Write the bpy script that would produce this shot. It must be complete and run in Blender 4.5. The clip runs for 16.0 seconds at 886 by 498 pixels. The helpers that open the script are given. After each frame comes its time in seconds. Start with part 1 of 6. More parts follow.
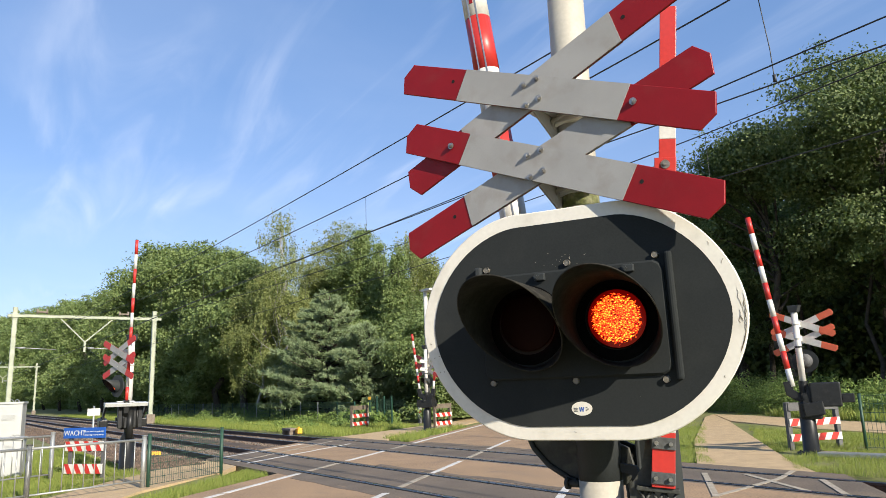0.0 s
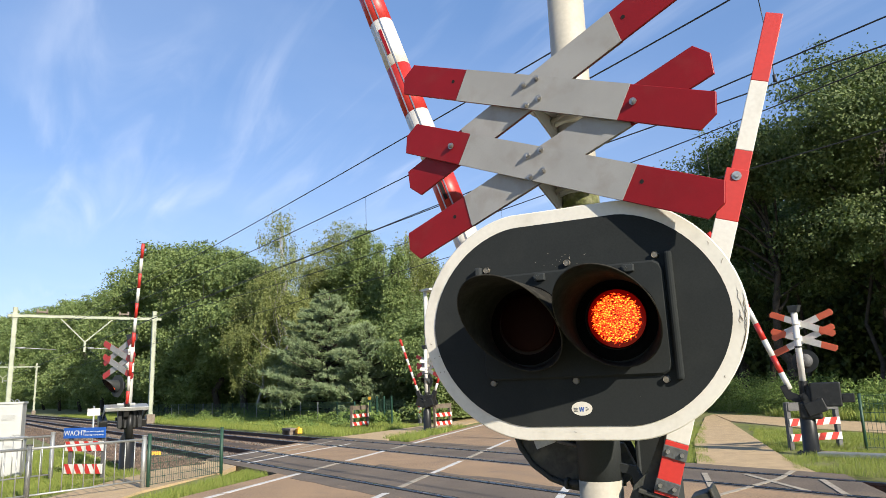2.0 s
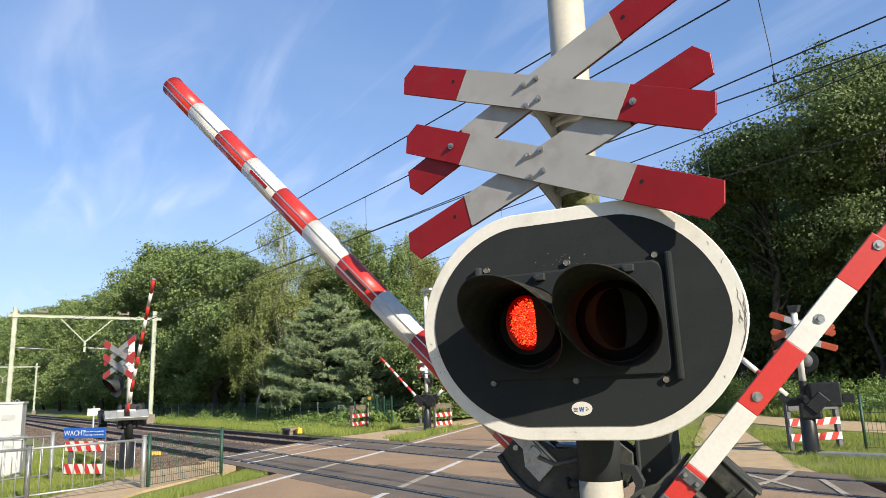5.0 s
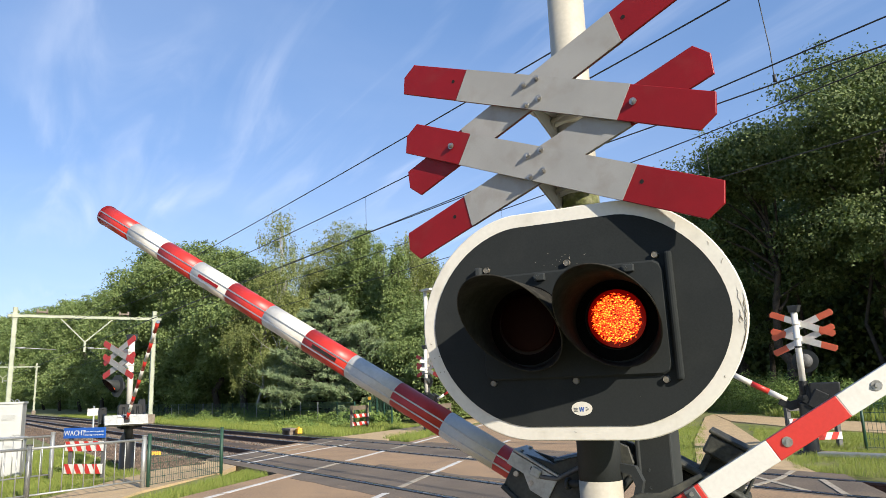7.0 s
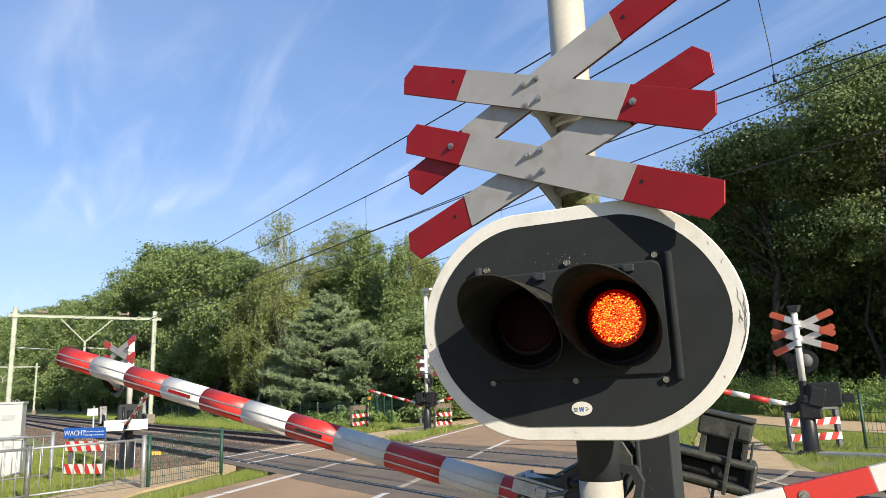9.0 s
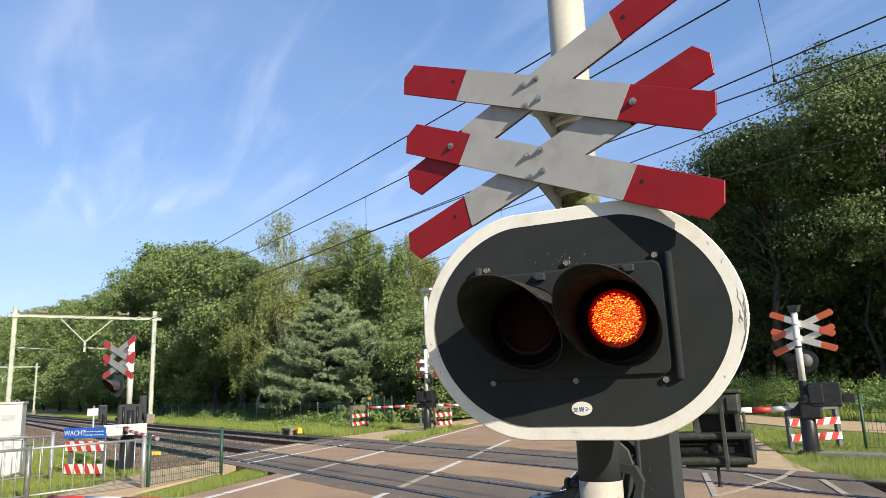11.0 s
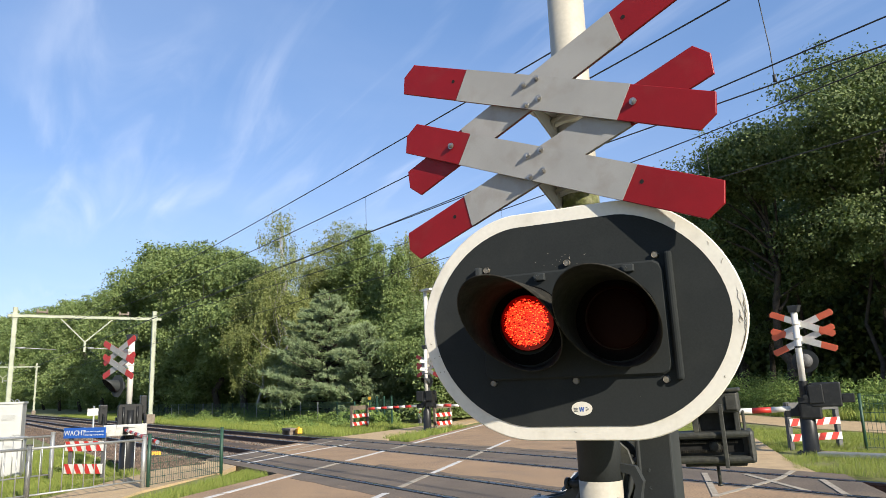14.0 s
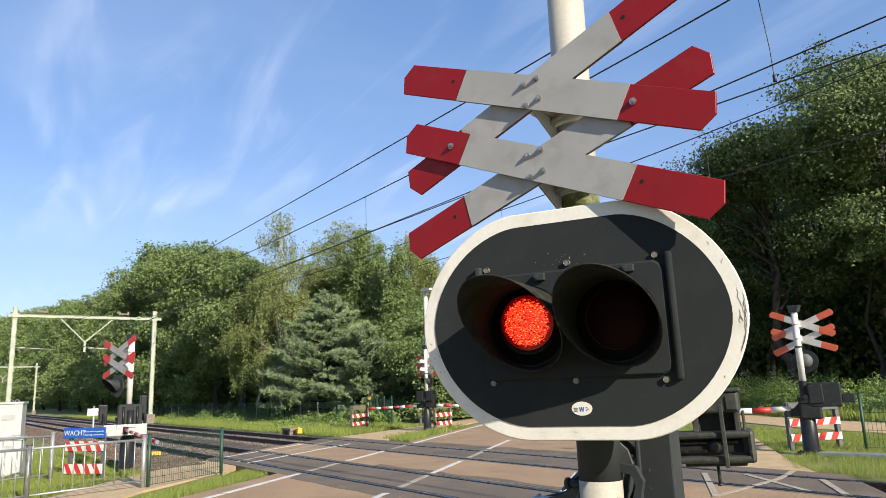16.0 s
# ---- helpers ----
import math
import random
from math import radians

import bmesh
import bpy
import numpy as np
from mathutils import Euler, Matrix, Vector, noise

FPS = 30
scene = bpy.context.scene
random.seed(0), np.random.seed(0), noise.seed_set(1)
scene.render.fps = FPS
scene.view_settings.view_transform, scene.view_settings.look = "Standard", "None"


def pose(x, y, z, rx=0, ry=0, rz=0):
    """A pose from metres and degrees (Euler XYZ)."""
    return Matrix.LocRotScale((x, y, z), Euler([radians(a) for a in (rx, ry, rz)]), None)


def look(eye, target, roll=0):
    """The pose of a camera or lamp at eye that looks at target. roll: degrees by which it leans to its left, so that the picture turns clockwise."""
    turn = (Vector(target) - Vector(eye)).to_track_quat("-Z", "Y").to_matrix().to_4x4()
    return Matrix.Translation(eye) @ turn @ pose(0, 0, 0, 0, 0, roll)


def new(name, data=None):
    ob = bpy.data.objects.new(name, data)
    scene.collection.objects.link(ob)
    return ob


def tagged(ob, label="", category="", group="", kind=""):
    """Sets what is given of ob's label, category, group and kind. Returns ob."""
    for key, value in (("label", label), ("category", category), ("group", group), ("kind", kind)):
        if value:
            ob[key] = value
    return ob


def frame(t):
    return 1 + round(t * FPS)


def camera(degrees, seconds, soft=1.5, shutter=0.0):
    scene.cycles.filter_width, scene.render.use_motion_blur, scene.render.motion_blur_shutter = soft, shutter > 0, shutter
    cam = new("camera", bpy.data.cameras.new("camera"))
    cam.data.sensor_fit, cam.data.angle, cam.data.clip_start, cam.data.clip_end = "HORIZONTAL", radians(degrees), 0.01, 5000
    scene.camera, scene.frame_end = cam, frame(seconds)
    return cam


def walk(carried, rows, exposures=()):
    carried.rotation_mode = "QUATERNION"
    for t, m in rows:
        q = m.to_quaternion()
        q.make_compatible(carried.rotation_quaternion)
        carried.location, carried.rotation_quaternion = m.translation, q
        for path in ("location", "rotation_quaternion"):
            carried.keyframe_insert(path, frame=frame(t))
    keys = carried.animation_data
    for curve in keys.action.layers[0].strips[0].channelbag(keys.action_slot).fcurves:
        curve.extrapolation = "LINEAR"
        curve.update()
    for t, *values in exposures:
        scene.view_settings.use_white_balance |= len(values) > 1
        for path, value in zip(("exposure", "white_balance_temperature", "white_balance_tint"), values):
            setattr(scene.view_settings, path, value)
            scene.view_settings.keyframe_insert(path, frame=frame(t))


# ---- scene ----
cam = camera(63.87, 16.0, 0.75)
EYE = Vector((0, 0, 1.667))
YAW, PITCH, ROLL = radians(-54.779), radians(11.172), -2.02
AIM = Vector((math.sin(YAW) * math.cos(PITCH), math.cos(YAW) * math.cos(PITCH), math.sin(PITCH)))
STAND = look(EYE, EYE + AIM, ROLL)
walk(cam, [(0.0, STAND), (16.0, STAND)], [(0.0, 0.88), (16.0, 0.88)])

# ---- light ----
SUN_AZ, SUN_EL = radians(1), radians(25.5)
TO_SUN = Vector((math.cos(SUN_AZ) * math.cos(SUN_EL), math.sin(SUN_AZ) * math.cos(SUN_EL), math.sin(SUN_EL)))
sun = new("sun", bpy.data.lights.new("sun", "SUN"))
sun.data.energy, sun.data.angle, sun.data.color = 4.8, radians(0.53), (1.0, 0.91, 0.77)
sun.matrix_world = look((0, 0, 40), Vector((0, 0, 40)) - TO_SUN)
world = bpy.data.worlds.new("sky")
scene.world = world
world.use_nodes = True
wn, wl = world.node_tree.nodes, world.node_tree.links
sky = wn.new("ShaderNodeTexSky")
sky.sky_type, sky.sun_disc = "NISHITA", False
sky.sun_elevation, sky.sun_rotation = SUN_EL, math.pi / 2 - SUN_AZ
wn["Background"].inputs["Strength"].default_value = 0.105
sky.air_density, sky.dust_density, sky.ozone_density = 1.0, 0.3, 6.0
# thin streaks of high cloud, drawn out on a level sheet far above
def sky_math(op, a, b=None):
    m = wn.new("ShaderNodeMath")
    m.operation = op
    for k, v in enumerate((a, b)):
        if v is None:
            continue
        if isinstance(v, (int, float)):
            m.inputs[k].default_value = v
        else:
            wl.new(v, m.inputs[k])
    return m.outputs[0]


def sky_noise(vec, scale, detail, distort=0.0):
    n = wn.new("ShaderNodeTexNoise")
    n.inputs["Scale"].default_value, n.inputs["Detail"].default_value, n.inputs["Distortion"].default_value = scale, detail, distort
    wl.new(vec, n.inputs["Vector"])
    return n.outputs["Fac"]


def sky_range(v, lo, hi, top=1.0):
    r = wn.new("ShaderNodeMapRange")
    r.interpolation_type = "SMOOTHSTEP"
    r.inputs["From Min"].default_value, r.inputs["From Max"].default_value, r.inputs["To Max"].default_value = lo, hi, top
    wl.new(v, r.inputs["Value"])
    return r.outputs["Result"]


tc, sep, sheet = wn.new("ShaderNodeTexCoord"), wn.new("ShaderNodeSeparateXYZ"), wn.new("ShaderNodeCombineXYZ")
wl.new(tc.outputs["Generated"], sep.inputs[0])
up = sky_math("MAXIMUM", sky_math("ADD", sep.outputs["Z"], 0.06), 0.06)
wl.new(sky_math("DIVIDE", sep.outputs["X"], up), sheet.inputs["X"])
wl.new(sky_math("DIVIDE", sep.outputs["Y"], up), sheet.inputs["Y"])
turned, drawn = wn.new("ShaderNodeMapping"), wn.new("ShaderNodeMapping")
turned.inputs["Rotation"].default_value = (0, 0, -3.062)
drawn.inputs["Scale"].default_value = (0.55, 3.0, 1.0)
wl.new(sheet.outputs[0], turned.inputs["Vector"])
wl.new(turned.outputs[0], drawn.inputs["Vector"])
streaks = sky_range(sky_noise(drawn.outputs[0], 1.5, 9, 0.9), 0.46, 0.88, 0.38)
patches = sky_range(sky_noise(turned.outputs[0], 0.55, 3), 0.38, 0.62)
veil = sky_range(sky_noise(turned.outputs[0], 0.9, 6, 0.5), 0.35, 0.8, 0.08)
cover = sky_math("ADD", sky_math("MULTIPLY", streaks, patches), veil)
cloud = wn.new("ShaderNodeMix")
cloud.data_type = "RGBA"
cloud.inputs["B"].default_value = (5.4, 5.8, 6.7, 1)
wl.new(cover, cloud.inputs["Factor"])
tint = wn.new("ShaderNodeMix")
tint.data_type, tint.blend_type = "RGBA", "MULTIPLY"
tint.inputs["Factor"].default_value, tint.inputs["B"].default_value = 1.0, (1.04, 0.985, 0.985, 1)
# pale haze that thickens towards the horizon
haze = wn.new("ShaderNodeMix")
haze.data_type = "RGBA"
haze.inputs["B"].default_value = (4.4, 4.9, 5.7, 1)
wl.new(sky_math("MULTIPLY", sky_math("POWER", sky_math("SUBTRACT", 1.0, sky_math("MAXIMUM", sep.outputs["Z"], 0.0)), 5.0), 0.62), haze.inputs["Factor"])
even = wn.new("ShaderNodeMix")
even.data_type = "RGBA"
even.inputs["Factor"].default_value, even.inputs["B"].default_value = 0.4, (1.1, 2.2, 4.25, 1)
wl.new(sky.outputs[0], even.inputs["A"])
wl.new(even.outputs["Result"], haze.inputs["A"])
wl.new(haze.outputs["Result"], tint.inputs["A"])
wl.new(tint.outputs["Result"], cloud.inputs["A"])
wl.new(cloud.outputs["Result"], wn["Background"].inputs["Color"])


# ---- mesh tools ----
def part(name, bm, material, parent=None, label=""):
    """Link a bmesh as one mesh object under a thing or under a part."""
    me = bpy.data.meshes.new(name)
    bm.to_mesh(me)
    bm.free()
    for m in material if isinstance(material, (list, tuple)) else [material]:
        me.materials.append(m)
    ob = new(name, me)
    if parent:
        ob.parent = parent
    if label:
        ob["label"] = label
    return ob


def thing(name, m, label, category, group="", kind=""):
    ob = new(name)
    ob.matrix_world = m
    ob.empty_display_size = 0.2
    return tagged(ob, label, category, group, kind)


def box(bm, c, s, m=None, bevel=0.0, mi=0):
    r = bmesh.ops.create_cube(bm, size=1, matrix=(m or Matrix()) @ Matrix.Translation(c) @ Matrix.Diagonal((*s, 1)))
    vs = r["verts"]
    fs = list({f for v in vs for f in v.link_faces})
    for f in fs:
        f.material_index = mi
    if bevel:
        es = list({e for v in vs for e in v.link_edges})
        out = bmesh.ops.bevel(bm, geom=es, offset=bevel, segments=2, affect="EDGES", profile=0.5)
        for f in out["faces"]:
            f.material_index = mi
    return bm


def along(p0, p1):
    p0, p1 = Vector(p0), Vector(p1)
    return Matrix.Translation(p0) @ (p1 - p0).to_track_quat("Z", "Y").to_matrix().to_4x4(), (p1 - p0).length


def rod(bm, p0, p1, r0, r1=None, n=12, m=None, sx=1.0, caps=True, smooth=True, mi=0):
    a, length = along(p0, p1)
    a = (m or Matrix()) @ a
    r1 = r0 if r1 is None else r1
    rings = []
    for z, r in ((0, r0), (length, r1)):
        rings.append([bm.verts.new(a @ Vector((r * sx * math.cos(2 * math.pi * i / n), r * math.sin(2 * math.pi * i / n), z))) for i in range(n)])
    for i in range(n):
        f = bm.faces.new((rings[0][i], rings[0][(i + 1) % n], rings[1][(i + 1) % n], rings[1][i]))
        f.smooth, f.material_index = smooth, mi
    if caps:
        bm.faces.new(rings[0][::-1]).material_index = mi
        bm.faces.new(rings[1]).material_index = mi
    return bm


def tube(bm, pts, r, n=6):
    """One unbroken round wire through the points."""
    rings = []
    for i, p in enumerate(pts):
        d = Vector(pts[min(i + 1, len(pts) - 1)]) - Vector(pts[max(i - 1, 0)])
        q = Matrix.Translation(p) @ d.to_track_quat("Z", "Y").to_matrix().to_4x4()
        rings.append([bm.verts.new(q @ Vector((r * math.cos(6.2832 * k / n), r * math.sin(6.2832 * k / n), 0))) for k in range(n)])
    for a, b in zip(rings, rings[1:]):
        for k in range(n):
            bm.faces.new((a[k], a[(k + 1) % n], b[(k + 1) % n], b[k])).smooth = True
    return bm


def lathe(bm, prof, n=24, m=None, mi=0):
    """Turn a profile of (radius, height) round z."""
    m = m or Matrix()
    rings = [[bm.verts.new(m @ Vector((max(r, 1e-4) * math.cos(2 * math.pi * i / n), max(r, 1e-4) * math.sin(2 * math.pi * i / n), z))) for i in range(n)] for r, z in prof]
    for a, b in zip(rings, rings[1:]):
        for i in range(n):
            f = bm.faces.new((a[i], a[(i + 1) % n], b[(i + 1) % n], b[i]))
            f.smooth, f.material_index = True, mi
    return bm


def slab(bm, pts, d0, d1, m=None, mi=0, bevel=0.0):
    """A flat outline in x and z, from y = d0 to y = d1."""
    m = m or Matrix()
    a = [bm.verts.new(m @ Vector((x, d0, z))) for x, z in pts]
    b = [bm.verts.new(m @ Vector((x, d1, z))) for x, z in pts]
    n = len(pts)
    fs = [bm.faces.new(a), bm.faces.new(b[::-1])]
    for i in range(n):
        fs.append(bm.faces.new((a[i], b[i], b[(i + 1) % n], a[(i + 1) % n])))
    for f in fs:
        f.material_index = mi
    bmesh.ops.recalc_face_normals(bm, faces=fs)
    if bevel:
        es = [e for e in fs[0].edges] + [e for e in fs[1].edges]
        for f in bmesh.ops.bevel(bm, geom=es, offset=bevel, segments=1, affect="EDGES")["faces"]:
            f.material_index = mi
    return bm


def flat(bm, pts, z0, z1, mi=0):
    """A flat outline in x and y, from z0 up to z1."""
    a = [bm.verts.new((x, y, z0)) for x, y in pts]
    b = [bm.verts.new((x, y, z1)) for x, y in pts]
    n = len(pts)
    fs = [bm.faces.new(a), bm.faces.new(b)]
    for i in range(n):
        fs.append(bm.faces.new((a[i], a[(i + 1) % n], b[(i + 1) % n], b[i])))
    for f in fs:
        f.material_index = mi
    bmesh.ops.recalc_face_normals(bm, faces=fs)
    return bm


# ---- materials ----
def mat(name, col, rough=0.6, metal=0.0, vary=0.25, scale=6.0, fine=60.0, bump=0.15, dirt=None, dirt_amount=0.35, tone=None, spec=0.5, island=0.0, coat=0.0):
    """A surface with two scales of variation, stains and a fine relief. col: linear colour; tone: a second colour to blend to."""
    m = bpy.data.materials.new(name)
    m.use_nodes = True
    n, l = m.node_tree.nodes, m.node_tree.links
    b = n["Principled BSDF"]
    b.inputs["Roughness"].default_value, b.inputs["Metallic"].default_value = rough, metal
    b.inputs["Specular IOR Level"].default_value = spec
    b.inputs["Coat Weight"].default_value = coat
    co = n.new("ShaderNodeTexCoord")
    big, small = n.new("ShaderNodeTexNoise"), n.new("ShaderNodeTexNoise")
    for t, s in ((big, scale), (small, fine)):
        t.inputs["Scale"].default_value, t.inputs["Detail"].default_value = s, 6
        l.new(co.outputs["Object"], t.inputs["Vector"])
    mix = n.new("ShaderNodeMix")
    mix.data_type = "RGBA"
    t2 = tone or [c * (1 - vary) for c in col]
    mix.inputs["A"].default_value, mix.inputs["B"].default_value = (*col, 1), (*t2, 1)
    ramp = n.new("ShaderNodeMapRange")
    ramp.inputs["From Min"].default_value, ramp.inputs["From Max"].default_value = 0.35, 0.65
    l.new(big.outputs["Fac"], ramp.inputs["Value"])
    l.new(ramp.outputs["Result"], mix.inputs["Factor"])
    out = mix.outputs["Result"]
    grain = n.new("ShaderNodeMix")
    grain.data_type, grain.blend_type = "RGBA", "MULTIPLY"
    g = n.new("ShaderNodeMapRange")
    g.inputs["From Min"].default_value, g.inputs["From Max"].default_value = 0.3, 0.7
    g.inputs["To Min"].default_value, g.inputs["To Max"].default_value = 1 - vary * 0.8, 1 + vary * 0.5
    l.new(small.outputs["Fac"], g.inputs["Value"])
    grain.inputs["Factor"].default_value = 1
    l.new(out, grain.inputs["A"])
    l.new(g.outputs["Result"], grain.inputs["B"])
    out = grain.outputs["Result"]
    if dirt:
        st = n.new("ShaderNodeTexNoise")
        st.inputs["Scale"].default_value, st.inputs["Detail"].default_value = scale * 2.3, 8
        l.new(co.outputs["Object"], st.inputs["Vector"])
        sr = n.new("ShaderNodeMapRange")
        sr.inputs["From Min"].default_value, sr.inputs["From Max"].default_value = 0.52, 0.75
        sr.inputs["To Max"].default_value = dirt_amount
        l.new(st.outputs["Fac"], sr.inputs["Value"])
        dm = n.new("ShaderNodeMix")
        dm.data_type = "RGBA"
        dm.inputs["B"].default_value = (*dirt, 1)
        l.new(sr.outputs["Result"], dm.inputs["Factor"])
        l.new(out, dm.inputs["A"])
        out = dm.outputs["Result"]
    if island:
        ge = n.new("ShaderNodeNewGeometry")
        hs = n.new("ShaderNodeHueSaturation")
        iv = n.new("ShaderNodeMapRange")
        iv.inputs["To Min"].default_value, iv.inputs["To Max"].default_value = 1 - island, 1 + island
        l.new(ge.outputs["Random Per Island"], iv.inputs["Value"])
        l.new(iv.outputs["Result"], hs.inputs["Value"])
        l.new(out, hs.inputs["Color"])
        out = hs.outputs["Color"]
    l.new(out, b.inputs["Base Color"])
    if bump:
        bp = n.new("ShaderNodeBump")
        bp.inputs["Strength"].default_value, bp.inputs["Distance"].default_value = bump, 0.01
        l.new(small.outputs["Fac"], bp.inputs["Height"])
        l.new(bp.outputs["Normal"], b.inputs["Normal"])
    rr = n.new("ShaderNodeMapRange")
    rr.inputs["To Min"].default_value, rr.inputs["To Max"].default_value = max(rough - 0.12, 0.02), min(rough + 0.12, 1)
    l.new(big.outputs["Fac"], rr.inputs["Value"])
    l.new(rr.outputs["Result"], b.inputs["Roughness"])
    return m


def leaf_mat(name, col, tone, through_col):
    m = bpy.data.materials.new(name)
    m.use_nodes = True
    n, l = m.node_tree.nodes, m.node_tree.links
    b = n["Principled BSDF"]
    b.inputs["Roughness"].default_value = 0.6
    b.inputs["Specular IOR Level"].default_value = 0.25
    ge, mx = n.new("ShaderNodeNewGeometry"), n.new("ShaderNodeMix")
    mx.data_type = "RGBA"
    mx.inputs["A"].default_value, mx.inputs["B"].default_value = (*col, 1), (*tone, 1)
    l.new(ge.outputs["Random Per Island"], mx.inputs["Factor"])
    co, no, mu = n.new("ShaderNodeTexCoord"), n.new("ShaderNodeTexNoise"), n.new("ShaderNodeMix")
    no.inputs["Scale"].default_value = 0.5
    l.new(co.outputs["Object"], no.inputs["Vector"])
    mu.data_type, mu.blend_type = "RGBA", "MULTIPLY"
    mu.inputs["Factor"].default_value = 0.45
    l.new(mx.outputs["Result"], mu.inputs["A"])
    l.new(no.outputs["Fac"], mu.inputs["B"])
    l.new(mu.outputs["Result"], b.inputs["Base Color"])
    tr, ad = n.new("ShaderNodeBsdfTranslucent"), n.new("ShaderNodeMixShader")
    tr.inputs["Color"].default_value = (*through_col, 1)
    ad.inputs["Fac"].default_value = 0.22
    l.new(b.outputs["BSDF"], ad.inputs[1])
    l.new(tr.outputs["BSDF"], ad.inputs[2])
    l.new(ad.outputs["Shader"], n["Material Output"].inputs["Surface"])
    return m


def led_mat(name, stops, strength, radius=0.114):
    """A cluster of light-emitting diodes behind a ribbed red lens: bright cores, dim gaps, a ragged outline."""
    m = bpy.data.materials.new(name)
    m.use_nodes = True
    n, l = m.node_tree.nodes, m.node_tree.links

    def calc(op, a, b=None):
        k = n.new("ShaderNodeMath")
        k.operation = op
        for i, v in enumerate((a, b)):
            if isinstance(v, (int, float)):
                k.inputs[i].default_value = v
            elif v is not None:
                l.new(v, k.inputs[i])
        return k.outputs[0]

    b = n["Principled BSDF"]
    b.inputs["Base Color"].default_value, b.inputs["Roughness"].default_value = (0.03, 0.003, 0.002, 1), 0.4
    co, mp = n.new("ShaderNodeTexCoord"), n.new("ShaderNodeMapping")
    mp.inputs["Scale"].default_value = (0.72, 1, 1.25)
    l.new(co.outputs["Object"], mp.inputs["Vector"])
    cells, ribs = n.new("ShaderNodeTexVoronoi"), n.new("ShaderNodeTexNoise")
    cells.inputs["Scale"].default_value, ribs.inputs["Scale"].default_value = 165, 60
    l.new(mp.outputs["Vector"], cells.inputs["Vector"])
    l.new(co.outputs["Object"], ribs.inputs["Vector"])
    shade = n.new("ShaderNodeSeparateColor")
    l.new(cells.outputs["Color"], shade.inputs[0])
    level = calc("ADD", calc("MULTIPLY", cells.outputs["Distance"], 0.80), calc("MULTIPLY", shade.outputs[0], 0.32))
    level = calc("ADD", level, calc("MULTIPLY", ribs.outputs["Fac"], 0.25))
    span = n.new("ShaderNodeVectorMath")
    span.operation = "LENGTH"
    l.new(co.outputs["Object"], span.inputs[0])
    ragged = calc("ADD", calc("DIVIDE", span.outputs["Value"], radius), calc("MULTIPLY", shade.outputs[1], 0.16))
    edge = n.new("ShaderNodeMapRange")
    edge.inputs["From Min"].default_value, edge.inputs["From Max"].default_value = 0.90, 1.02
    l.new(ragged, edge.inputs["Value"])
    level = calc("ADD", level, calc("MULTIPLY", edge.outputs["Result"], 1.5))
    ra = n.new("ShaderNodeValToRGB")
    e = ra.color_ramp.elements
    for i, (p, c) in enumerate(stops):
        k = e[i] if i < 2 else e.new(p)
        k.position, k.color = p, (*c, 1)
    l.new(level, ra.inputs["Fac"])
    l.new(ra.outputs["Color"], b.inputs["Emission Color"])
    b.inputs["Emission Strength"].default_value = strength
    return m


WHITE = mat("white_paint", (0.57, 0.555, 0.51), 0.5, vary=0.08, scale=3, dirt=(0.30, 0.28, 0.22), dirt_amount=0.35, bump=0.05)
CREAM = mat("cream_reflective_rim", (0.66, 0.63, 0.55), 0.45, vary=0.06, scale=4, dirt=(0.35, 0.31, 0.22), dirt_amount=0.3, bump=0.04)
CHIP = mat("bare_chipped_edge", (0.20, 0.16, 0.105), 0.85, vary=0.5, scale=30)
GREY_FACE = mat("grey_reflective_sheeting", (0.325, 0.318, 0.298), 0.6, vary=0.12, scale=5, fine=900, dirt=(0.17, 0.13, 0.09), dirt_amount=0.35, bump=0.06)
RED = mat("red_reflective_sheeting", (0.235, 0.006, 0.009), 0.5, vary=0.14, scale=5, fine=300, dirt=(0.20, 0.03, 0.025), dirt_amount=0.35, bump=0.04, spec=0.28)
POST_CREAM = mat("weathered_cream_post_paint", (0.42, 0.39, 0.32), 0.55, vary=0.1, scale=3, dirt=(0.28, 0.25, 0.18), dirt_amount=0.35, bump=0.05)
PLATE_DARK = mat("dark_grey_clamp_steel", (0.10, 0.105, 0.105), 0.5, metal=0.3, vary=0.3, scale=14)
STAIN = mat("dried_pale_spatter", (0.42, 0.39, 0.31), 0.9, vary=0.3, scale=40)
RED_BRIGHT = mat("bright_red_stripe", (0.46, 0.028, 0.02), 0.42, vary=0.1, scale=4, dirt=(0.3, 0.03, 0.03), dirt_amount=0.25, bump=0.05)
ORANGE_BACK = mat("faded_orange_red_board", (0.66, 0.13, 0.055), 0.6, vary=0.12, scale=6, bump=0.05)
BLACK = mat("black_coated_steel", (0.037, 0.041, 0.041), 0.55, spec=0.16, vary=0.14, scale=2.2, fine=140, dirt=(0.085, 0.085, 0.075), dirt_amount=0.16, bump=0.03)
FACE = mat("matt_black_face_paint", (0.027, 0.030, 0.030), 0.7, spec=0.03, vary=0.12, scale=1.8, fine=160, dirt=(0.07, 0.072, 0.065), dirt_amount=0.14, bump=0.02)
BLACK_IN = mat("matt_black_hood", (0.027, 0.027, 0.026), 0.95, spec=0.05, vary=0.3, scale=10, bump=0.05)
BLACK_DEEP = mat("deep_black_bezel", (0.005, 0.005, 0.005), 0.95, spec=0.03, vary=0.3, scale=10, bump=0.05)
HOOD = mat("weathered_hood_rim", (0.029, 0.028, 0.024), 0.7, spec=0.1, vary=0.4, scale=16, dirt=(0.11, 0.095, 0.065), dirt_amount=0.3, bump=0.1)
